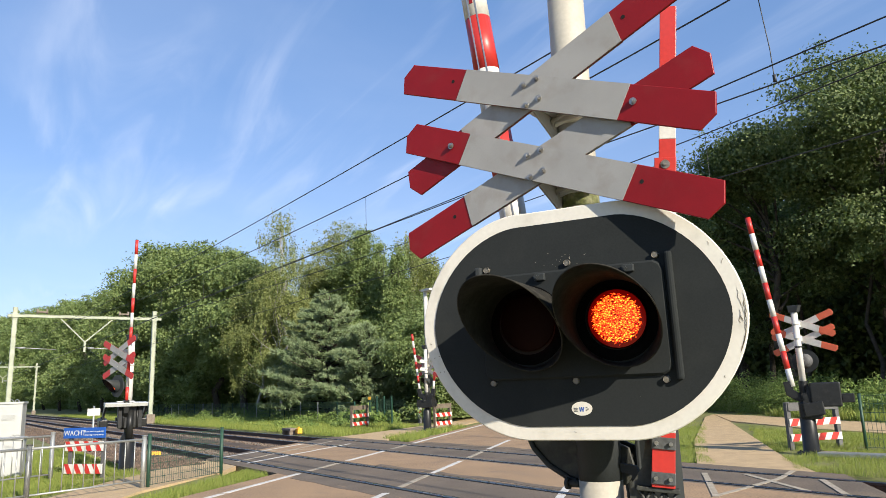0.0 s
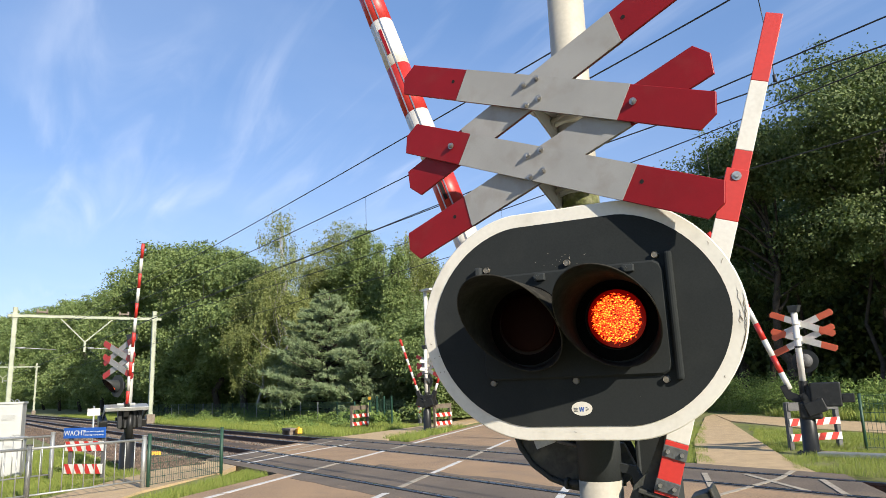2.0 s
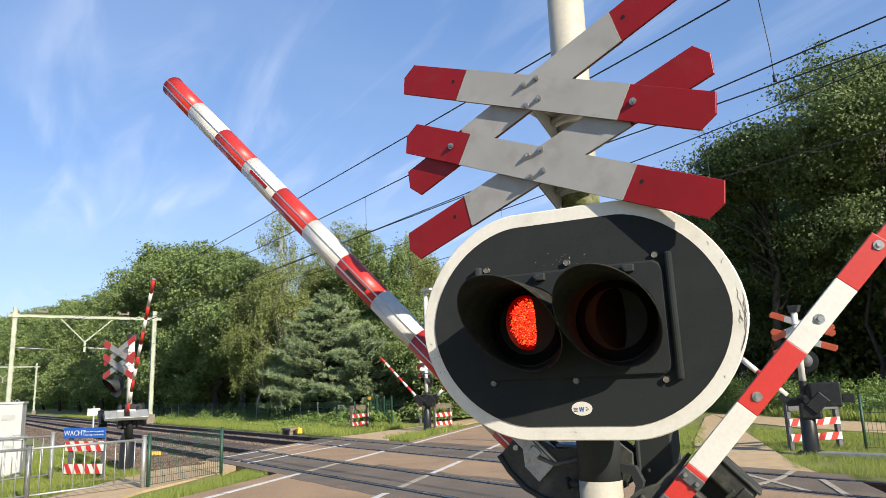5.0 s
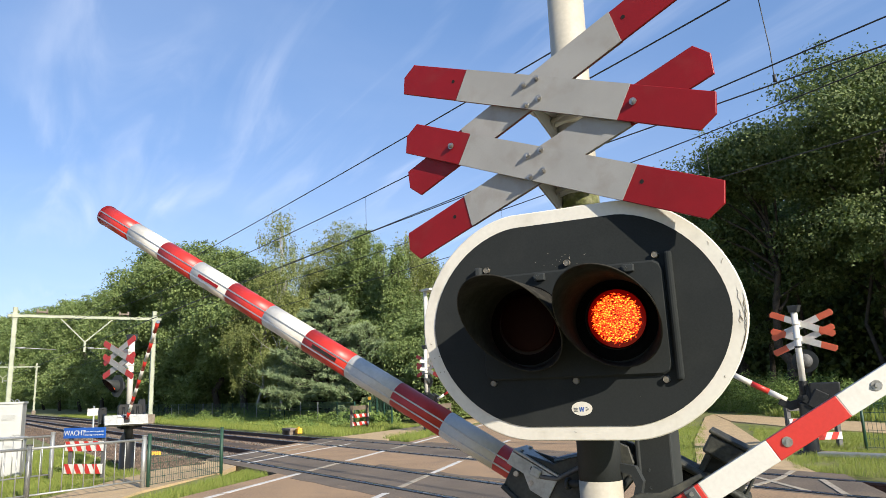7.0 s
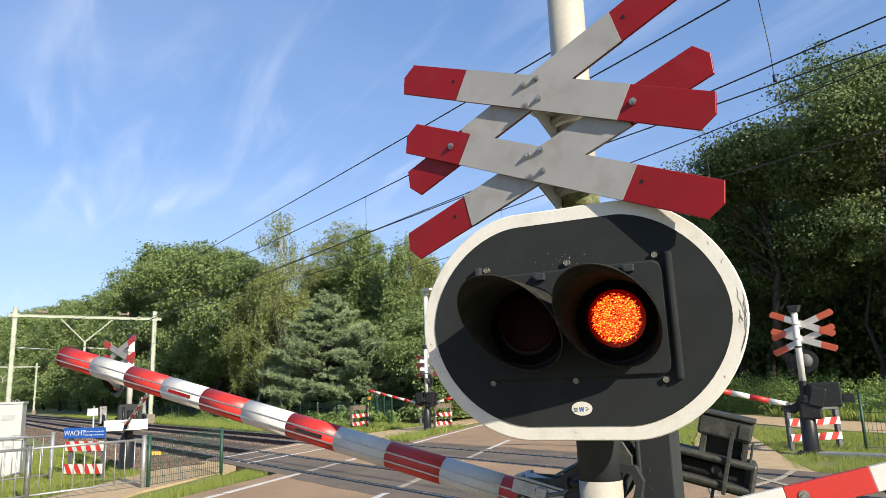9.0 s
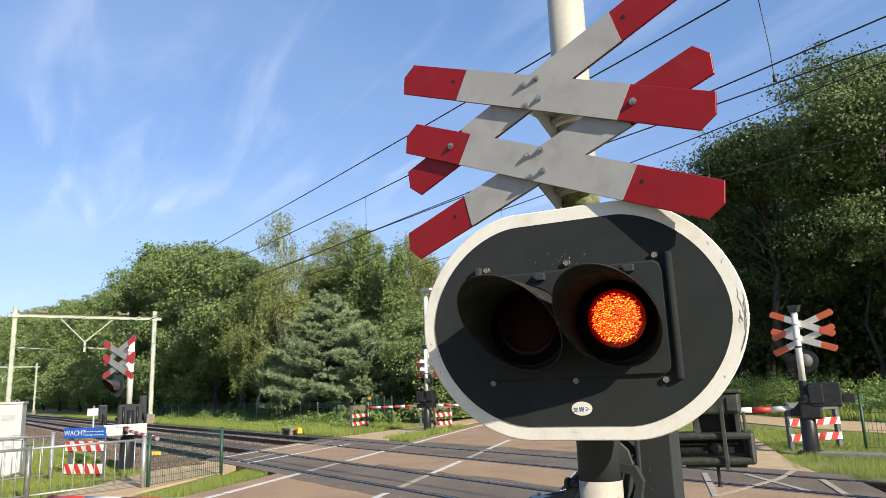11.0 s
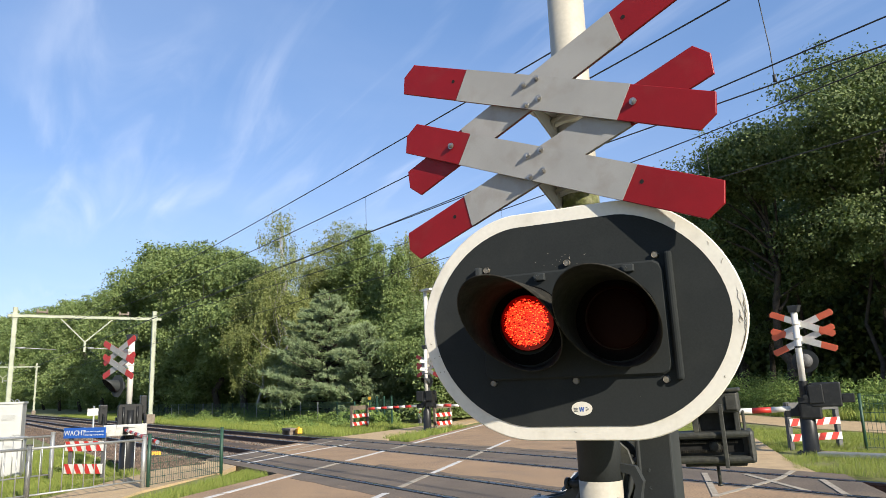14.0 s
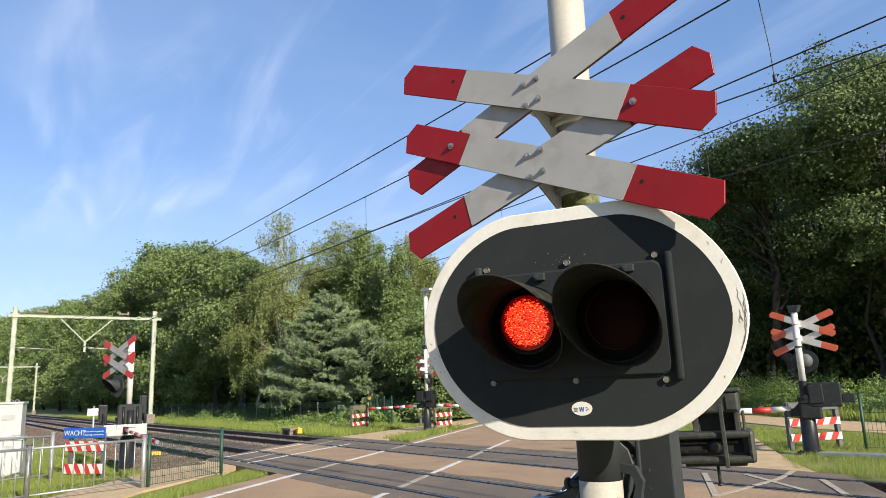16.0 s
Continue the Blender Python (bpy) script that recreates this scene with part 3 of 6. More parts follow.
def pine(x, y, h, rad, boughs, seed):
    """A pine of upswept boughs that carry tufts of long needles."""
    rng = np.random.default_rng(seed)
    t = thing("pine_tree", pose(x, y, -0.06), "broad grey-green pine with tufted needle boughs", "tree", "pines beside the far fence")
    bm = bmesh.new()
    limb(bm, (0, 0, -0.1), (0.15, 0.1, h * 0.95), 0.2, 0.03, rng, 6, 9)
    tufts, outs = [], []
    for b in range(boughs):
        u = (b + rng.uniform(0, 1)) / boughs
        z = h * (0.03 + 0.92 * u)
        a = b * 2.4 + rng.uniform(-0.5, 0.5)
        ln = rad * (1 - u ** 1.5) ** 0.75 * rng.uniform(0.65, 1.08) + 0.25
        end = Vector((ln * math.cos(a), ln * math.sin(a), z + ln * rng.uniform(0.05, 0.35)))
        limb(bm, (0, 0, z), end, 0.05, 0.012, rng, 2, 5)
        side = Vector((-math.sin(a), math.cos(a), 0))
        for k in range(int(5 + ln * 6)):
            f = 0.3 + 0.72 * (k + rng.uniform(0, 1)) / int(5 + ln * 6)
            p = Vector((0, 0, z)).lerp(end, f)
            q = p + side * rng.choice((-1, 1)) * rng.uniform(0.1, 0.42) * ln * (1.12 - f) ** 0.6 + Vector((0.12 * math.cos(a), 0.12 * math.sin(a), rng.uniform(0.0, 0.18)))
            rod(bm, p, q, 0.012, 0.006, 4, caps=False)
            for g in (0.55, 0.8, 1.0):
                tufts.append(p.lerp(q, g))
                outs.append((math.cos(a) * 0.6 + rng.normal() * 0.3, math.sin(a) * 0.6 + rng.normal() * 0.3, 0.9))
    part("trunk", bm, BARK, t)
    T, O = np.array(tufts), np.array(outs)
    per = 30
    c, o = np.repeat(T, per, axis=0), np.repeat(O, per, axis=0)
    n = len(c)
    d = o * 0.75 + rng.normal(size=(n, 3)) * 0.62
    d /= np.linalg.norm(d, axis=1, keepdims=True)
    c = c + o * rng.uniform(-0.12, 0.10, n)[:, None]
    w = np.cross(d, rng.normal(size=(n, 3)))
    w /= np.maximum(np.linalg.norm(w, axis=1, keepdims=True), 1e-6)
    ln = rng.uniform(0.13, 0.26, n)[:, None]
    v = np.empty((n, 3, 3))
    v[:, 0], v[:, 1], v[:, 2] = c - w * 0.024, c + w * 0.024, c + d * ln
    me = bpy.data.meshes.new("crown")
    me.vertices.add(3 * n)
    me.vertices.foreach_set("co", v.ravel())
    me.loops.add(3 * n)
    me.loops.foreach_set("vertex_index", np.arange(3 * n, dtype=np.int32))
    me.polygons.add(n)
    me.polygons.foreach_set("loop_start", np.arange(0, 3 * n, 3, dtype=np.int32))
    me.update(calc_edges=True)
    me.materials.append(PINE_LEAF)
    new("crown", me).parent = t


def make_trees():
    oak = "tall broad oak with a dense green crown"
    for i, (x, y, h, r, n) in enumerate(((-59, 21, 12.8, 4.6, 15000), (-67, 21.5, 15.2, 5.2, 18000), (-76, 21, 17.6, 6.0, 20000), (-87, 22, 19.6, 6.6, 20000), (-98, 22, 20.8, 6.6, 16000), (-112, 23, 18.5, 6.6, 12000),
                                         (-128, 22, 19.0, 7.0, 10000), (-150, 22, 20.5, 7.5, 10000), (-178, 22, 24, 9, 10000), (-215, 23, 27, 10, 9000), (-262, 23, 31, 12, 9000), (-330, 24, 36, 15, 9000), (-420, 26, 42, 20, 9000))):
        tree("oak_tree", x, y, h, r, lobes_round, OAK_LEAF, BARK, int(n * 4.0), 0.070 + 0.0009 * abs(x), 100 + i, oak, 0.11, 0.32, 30, group="trees along the railway")
    for i, (x, y, h, r, n) in enumerate(((-50.8, 20.6, 15.7, 2.7, 7000), (-54.0, 20.6, 10.0, 3.0, 9000), (-48, 31, 13.0, 2.0, 4000), (-44.5, 30, 11.6, 2.2, 4500), (-50, 32, 14.5, 2.2, 4500))):
        tree("birch_tree", x, y, h, r, lobes_round, BIRCH_LEAF, BIRCH, int(n * 3.6), 0.072, 200 + i, "slender birch with pale bark and airy yellow-green leaves", 0.2, 0.13, 34, 0.0, "birches along the railway", True)
    for i, (x, y, h, r, k) in enumerate(((-43.2, 20.8, 8.6, 4.3, 105), (-39.4, 21.6, 6.0, 3.0, 70))):
        pine(x, y, h, r, k, 300 + i)
    for i, (x, y, h, r, n) in enumerate(((-49.7, 27.0, 14.7, 1.7, 7000), (-47.6, 27.5, 13.0, 1.5, 7000), (-44.1, 27.0, 12.3, 1.6, 7000))):
        tree("conifer_tree", x, y, h, r, lobes_cone, OAK_LEAF, BARK, int(n * 3.4), 0.095, 350 + i, "tall dark green conifer with a pointed top", 0.3, 0.22, 60, 0.4, "conifers behind the pine")
    for i, (x, y, h, r, n) in enumerate(((-37.0, 24.5, 6.4, 3.0, 11000), (-33.0, 22.6, 4.6, 2.2, 8000), (-55.6, 28, 16.2, 4.6, 15000), (-53.0, 29, 15.6, 3.6, 10000), (-61, 29, 13.5, 4.6, 9000), (-33.6, 26.5, 6.0, 2.8, 9000), (-40.5, 27.5, 8.6, 3.4, 10000), (-29, 33, 9.5, 4.2, 10000), (-36, 33, 9.0, 4, 9000), (-52, 24.5, 7.5, 3.4, 8000), (-46, 24.5, 7, 3.2, 8000))):
        tree("shrub_tree", x, y, h, r, lobes_round, OAK_LEAF if i < 2 else BIRCH_LEAF if i == 2 else OAK_LEAF, BARK, int(n * 3.4), 0.080, 400 + i, "leafy young broadleaf tree by the footpath", 0.03, 0.1, 22, group="young trees by the footpath")
    # The third to seventh stand out of view, added to shade the wood.
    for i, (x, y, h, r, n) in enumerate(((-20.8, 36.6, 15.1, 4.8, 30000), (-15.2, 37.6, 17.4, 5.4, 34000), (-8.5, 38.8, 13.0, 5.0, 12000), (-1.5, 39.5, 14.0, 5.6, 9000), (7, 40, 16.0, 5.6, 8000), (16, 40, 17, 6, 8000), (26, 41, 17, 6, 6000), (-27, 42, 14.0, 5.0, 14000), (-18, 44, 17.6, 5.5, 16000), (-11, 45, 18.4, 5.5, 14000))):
        tree("oak_tree", x, y, h, r, lobes_round, DARK_LEAF, BARK, int(n * 3.2), 0.090, 500 + i, "large dark green oak at the wood's edge and in its unseen shade row", 0.03 if 2 <= i < 7 else 0.48 if i < 2 else 0.31, 0.3, 34, group="oaks of the dark wood", per=80, clump=1.5)
    # dark undergrowth and the deep wood behind the oaks
    rng = np.random.default_rng(77)
    wood = thing("woodland", pose(0, 0, 0), "dense shaded woodland of dark green trees with an added unseen east end", "wood", kind="stuff")
    # Runs east past the view, added there to keep sun off the deep wood.
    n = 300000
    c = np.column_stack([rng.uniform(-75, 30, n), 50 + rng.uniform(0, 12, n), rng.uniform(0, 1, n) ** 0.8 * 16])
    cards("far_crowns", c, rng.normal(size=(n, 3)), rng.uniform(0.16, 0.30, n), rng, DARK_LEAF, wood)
    # Coarse back layer, added only to close bright sky gaps between the leaves.
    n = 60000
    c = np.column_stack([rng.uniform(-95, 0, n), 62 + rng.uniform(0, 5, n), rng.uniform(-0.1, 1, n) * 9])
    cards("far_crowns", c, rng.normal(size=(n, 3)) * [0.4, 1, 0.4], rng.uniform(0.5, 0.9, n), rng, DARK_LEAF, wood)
    n = 70000
    c = np.column_stack([-50 - 370 * rng.random(n) ** 1.6, 27 + rng.uniform(0, 8, n), rng.uniform(0, 1, n) * 11])
    cards("far_crowns", c, rng.normal(size=(n, 3)), rng.uniform(0.3, 0.6, n), rng, OAK_LEAF, wood)
    bm = bmesh.new()
    for i in range(12):
        x, y = rng.uniform(-30, 6), rng.uniform(39, 46)
        limb(bm, (x, y, -0.1), (x + rng.uniform(-0.6, 0.6), y, rng.uniform(9, 13)), rng.uniform(0.1, 0.22), 0.06, rng, 4, 6)
    part("far_trunks", bm, BARK, wood)


def blades(name, polys, count, h0, h1, seed, m, label):
    """Grass or weeds scattered in areas given as (x0, y0, x1, y1, share, keep)."""
    rng = np.random.default_rng(seed)
    P = []
    for x0, y0, x1, y1, share, keep in polys:
        k = int(count * share)
        x, y = rng.uniform(x0, x1, k), rng.uniform(y0, y1, k)
        ok = np.array([keep(a, b) and noise.noise((a * 0.8, b * 0.8, seed)) > -0.33 for a, b in zip(x, y)])
        P.append(np.column_stack([x[ok], y[ok]]))
    P = np.concatenate(P)
    n = len(P)
    h = rng.uniform(h0, h1, n) * (0.7 + 0.6 * rng.random(n))
    a = rng.uniform(0, 6.283, n)
    lean = rng.uniform(-0.5, 0.5, (n, 2)) * h[:, None]
    w = h * rng.uniform(0.03, 0.08, n)
    v = np.empty((n, 3, 3))
    v[:, 0] = np.column_stack([P[:, 0] - w * np.cos(a), P[:, 1] - w * np.sin(a), np.full(n, -0.07)])
    v[:, 1] = np.column_stack([P[:, 0] + w * np.cos(a), P[:, 1] + w * np.sin(a), np.full(n, -0.07)])
    v[:, 2] = np.column_stack([P[:, 0] + lean[:, 0], P[:, 1] + lean[:, 1], h])
    me = bpy.data.meshes.new(name)
    me.vertices.add(3 * n)
    me.vertices.foreach_set("co", v.ravel())
    me.loops.add(3 * n)
    me.loops.foreach_set("vertex_index", np.arange(3 * n, dtype=np.int32))
    me.polygons.add(n)
    me.polygons.foreach_set("loop_start", np.arange(0, 3 * n, 3, dtype=np.int32))
    me.update(calc_edges=True)
    me.materials.append(m)
    return tagged(new(name, me), label, "grass", kind="stuff")


def road_w(x, y):
    return (x - ROAD_O.x) * V.x + (y - ROAD_O.y) * V.y


def path_w(x, y):
    """Signed distance right of the eastern path's middle, for keeping it clear."""
    s = (x - ROAD_O.x) * U.x + (y - ROAD_O.y) * U.y
    return road_w(x, y) - (9.25 + 0.055 * (s - 5) + (0.03 * (s - 12) if s > 12 else 0))


def far_path_clear(x, y):
    s = (x - ROAD_O.x) * U.x + (y - ROAD_O.y) * U.y
    return abs(road_w(x, y) + 2.85 - 0.15 * (s - 17)) > 1.2


def west_path_clear(x, y):
    # line of the paved path behind the fence
    t = (x + 14.2) * -0.70 + (y - 2.4) * 0.714
    d = (x + 14.2) * 0.714 + (y - 2.4) * 0.70
    return not -1.55 < d + 0.0 * t < 0.75


def make_grass():
    left = lambda x, y: road_w(x, y) < -0.62 and west_path_clear(x, y) and y < (4.1 if x < -17 else 6.0)
    far = lambda x, y: road_w(x, y) < -0.45 and far_path_clear(x, y)
    right = lambda x, y: abs(path_w(x, y)) > 0.74 + 0.2 * noise.noise((x * 1.7, y * 1.7, 2.0)) and road_w(x, y) > 6.6 and not (22.2 - 0.42 * (x + 10) < y < 26.8 - 0.55 * (x + 12))
    blades("grass_verge", [(-30, -2, -12, 6.0, 1.0, left)], 330000, 0.03, 0.09, 11, GRASS, "short sunlit green grass beside the fence")
    blades("grass_far_bank", [(-110, 13.4, -18, 19.5, 1.0, far)], 330000, 0.04, 0.17, 12, GRASS, "long green grass along the far side of the tracks")
    blades("grass_east", [(-17, 13.2, 6, 23, 0.6, right), (-30, 13.2, -6, 36, 0.4, right)], 420000, 0.02, 0.065, 13, GRASS, "rough green grass around the footpath")
    bank = lambda x, y: y > 27.2 - 0.5 * min(0, x + 12)
    blades("tall_grass", [(-20, 26.6, 4, 30.5, 1.0, bank)], 45000, 0.12, 0.42, 14, GRASS, "tall pale grass in front of the nettles")
    rng = np.random.default_rng(9)
    n = 120000
    c = np.column_stack([rng.uniform(-26, 8, n), rng.uniform(29.0, 34, n), rng.uniform(0, 1, n)])
    c[:, 1] += (c[:, 0] < -18) * 2.8
    lump = np.array([noise.noise((a * 0.7, b * 0.7, 4.0)) + 0.6 * noise.noise((a * 2.3, b * 2.3, 9.0)) for a, b in c[:, :2]])
    c[:, 2] = c[:, 2] * np.maximum(0.25, 0.85 + 0.9 * lump + 0.1 * (c[:, 1] - 29))
    ok = (c[:, 1] > 28.6 - 0.5 * (c[:, 0] + 12)) | (c[:, 0] > -12)
    tagged(cards("weed_bank", c[ok], rng.normal(size=(ok.sum(), 3)) + [0, -0.4, 0.8], rng.uniform(0.03, 0.075, ok.sum()), rng, WEED), "waist-high nettles and brambles at the wood's edge", "weeds", kind="stuff")
    # clumps of weeds in the long grass of the far bank
    n = 30000
    c = np.column_stack([-33 - 50 * rng.random(n) ** 1.5, 14.2 + 4.6 * rng.random(n) ** 0.6, rng.uniform(0, 1, n)])
    lump = np.array([max(0.0, noise.noise((a * 0.55, b * 0.8, 8.0)) + 0.05) for a, b in c[:, :2]])
    c[:, 2] *= lump * 1.1
    ok = (lump > 0.1) & np.array([far_path_clear(a, b) for a, b in c[:, :2]])
    tagged(cards("bank_weeds", c[ok], rng.normal(size=(ok.sum(), 3)) + [0, -0.4, 0.8], rng.uniform(0.03, 0.08, ok.sum()), rng, WEED), "uneven clumps of weeds in the long grass", "weeds", kind="stuff")
    n = 9000
    c = np.column_stack([-33 - 37 * rng.random(n) ** 1.7, rng.uniform(18.6, 20.2, n), rng.uniform(0, 1, n) ** 2.2])
    c[:, 2] *= 0.35 + 1.0 * np.array([max(0.0, noise.noise((a * 0.6, 0.0, 5.0)) + 0.25) for a in c[:, 0]])
    tagged(cards("hedge_growth", c, rng.normal(size=(n, 3)) + [0, -0.4, 0.8], rng.uniform(0.07, 0.15, n), rng, WEED), "low scrub growing behind the green fence", "weeds", kind="stuff")


make_trees()
make_grass()


# ---- crossing signals and barriers ----
def stadium(w, h, rx, ex=1.05, n=64):
    pts = []
    for i in range(n):
        a = 2 * math.pi * (i + 0.5) / n
        c, s = math.cos(a), math.sin(a)
        pts.append((math.copysign(abs(c) ** ex * rx + w / 2 - rx, c), math.copysign(abs(s) ** ex * h / 2, s)))
    return pts


def bolt(bm, c, r=0.010, d=0.018, m=None, mi=0):
    """A washer, hexagon head and thread that stick out along -y."""
    x, y, z = c
    rod(bm, (x, y, z), (x, y - d * 0.25, z), r * 1.45, n=12, m=m, mi=mi)
    rod(bm, (x, y - d * 0.25, z), (x, y - d * 0.8, z), r, n=6, m=m, smooth=False, mi=mi)
    rod(bm, (x, y - d * 0.8, z), (x, y - d * 1.05, z), r * 0.5, n=8, m=m, mi=mi)


def plank(parent, c, tilt, mirror, length, width, back=False, lit_red=False):
    """One red and white board of a warning cross, in the plane y = c[1]; it has blunt pointed ends."""
    m = Matrix.Translation(c) @ Matrix.Rotation(-tilt, 4, "Y")
    e = 0.012
    half = length / 2
    red0 = half - 0.372 * length / 1.6
    tip = [(red0 - 0.008, -width / 2), (half - 0.03, -width / 2), (half + e, -width / 2 + width * 0.46), (half - e, width / 2), (red0 + 0.008, width / 2)]
    if mirror:
        tip = [(red0 + 0.008, width / 2), (half - 0.03, width / 2), (half + e, width / 2 - width * 0.46), (half - e, -width / 2), (red0 - 0.008, -width / 2)]
    far = [(-x, -z) for x, z in tip]
    board = [tip[1], tip[2], tip[3], far[1], far[2], far[3]]
    bm = bmesh.new()
    slab(bm, board, 0.0, 0.014, m, bevel=0.002)
    # Far boards get the brighter red, so their sunlit look sits in the colour.
    bd = part("board", bm, ORANGE_BACK if back else (RED_BRIGHT if lit_red else RED), parent)
    bm = bmesh.new()
    slab(bm, [tip[0], tip[4], far[0], far[4]], -0.003, 0.0165, m)
    part("white_field", bm, WHITE if back else GREY_FACE, bd, "grey-white reflective middle field")
    return bd


def cross(parent, y, zc, x, L=1.595, w=0.155, back=False, bolts=True, dz=0.335):
    """A double warning cross: two boards in front and two behind."""
    for c, t, mi in (((x, y, zc + dz), radians(-21.1), False), ((x, y, zc), radians(-22.3), False), ((x - 0.008, y + 0.026, zc + 0.013), radians(20.0), True), ((x - 0.013, y + 0.026, zc + dz + 0.035), radians(23.0), True)):
        plank(parent, c, t, mi, L, w, back, not bolts)
    if bolts:
        for z in (zc, zc + dz):
            for dx, dzz in ((-0.03, 0.045), (0.035, 0.058), (-0.022, -0.052), (0.042, -0.035)):
                bm = bmesh.new()
                bolt(bm, (x - 0.03 + dx, y - 0.003, z + dzz + 0.005))
                part("bolt", bm, STEEL, parent)
        for (bx, bz) in ((x + 0.425, zc + dz - 0.158), (x - 0.46, zc + 0.19)):
            bm = bmesh.new()
            bolt(bm, (bx, y - 0.003, bz), 0.0105, 0.016)
            part("bolt", bm, STEEL, parent)
        # empty bolt holes near the tips
        for c, t, k in (((x, y, zc + dz), -21.1, -0.47), ((x, y, zc), -22.3, 0.46), ((x - 0.008, y + 0.026, zc + 0.013), 20.0, -0.49), ((x - 0.013, y + 0.026, zc + dz + 0.035), 23.0, 0.46)):
            m = Matrix.Translation(c) @ Matrix.Rotation(-radians(t), 4, "Y")
            bm = bmesh.new()
            slab(bm, [(k + 0.0085 * math.cos(a * math.pi / 6), 0.012 + 0.0085 * math.sin(a * math.pi / 6)) for a in range(12)], -0.0015, 0.0, m)
            part("bolt_hole", bm, BLACK_IN, parent)


def hood(parent, x, z, y, r=0.168, front=0.187, reach=0.548, sill=0.055, lean=0.033, shell=None):
    """A round lamp hood cut on the slant: long above, short below, open to the front."""
    n = 56
    bm = bmesh.new()
    rings = []
    for k, t in enumerate((0.0, 0.005)):
        rows = []
        for f in (0.0, 0.5, 1.0):
            row = []
            for i in range(n):
                a = 2 * math.pi * i / n
                d = (sill + (reach - sill) * (1 + math.sin(a)) / 2) * f
                w = r + (front - r) * f - t
                row.append(bm.verts.new((x + lean * f + w * math.cos(a), y - d, z + 0.002 * f + w * math.sin(a))))
            rows.append(row)
        rings.append(rows)
    outer, inner = rings
    for i in range(n):
        j = (i + 1) % n
        quads = [((outer[k][i], outer[k][j], outer[k + 1][j], outer[k + 1][i]), 0) for k in (0, 1)]
        quads += [((inner[k + 1][i], inner[k + 1][j], inner[k][j], inner[k][i]), 1) for k in (0, 1)]
        quads.append(((outer[2][i], outer[2][j], inner[2][j], inner[2][i]), 0))
        for q, mi in quads:
            f = bm.faces.new(q)
            f.smooth, f.material_index = True, mi
    return part("hood", bm, [shell or HOOD, BLACK_IN], parent, "weathered black lamp hood cut on the slant")


def lamp_disc(parent, m, r=0.118, lit=None):
    """A disc with a glowing cluster on its front and a dark lens on its back; it turns on its upright axis."""
    ob = new("led_lamp")
    ob.parent = parent
    ob.matrix_local = m
    prof = [(0.0, -0.016), (r * 0.5, -0.014), (r * 0.85, -0.009), (r, -0.002)]
    rot = Matrix.Rotation(radians(90), 4, "X")
    bm = bmesh.new()
    lathe(bm, prof, 40, Matrix.Rotation(radians(-90), 4, "X"))
    part("lit_lens", bm, lit or LED_ON, ob, "glowing orange-red diode lens")
    bm = bmesh.new()
    lathe(bm, prof, 40, rot)
    lathe(bm, [(r, -0.002), (r + 0.004, 0.0), (r, 0.002)], 40, rot)
    part("dark_lens", bm, LED_OFF, ob, "unlit dark red lens")
    return ob


NEAR = pose(-2.262, 2.392, -0.05, 0, 0, 19)


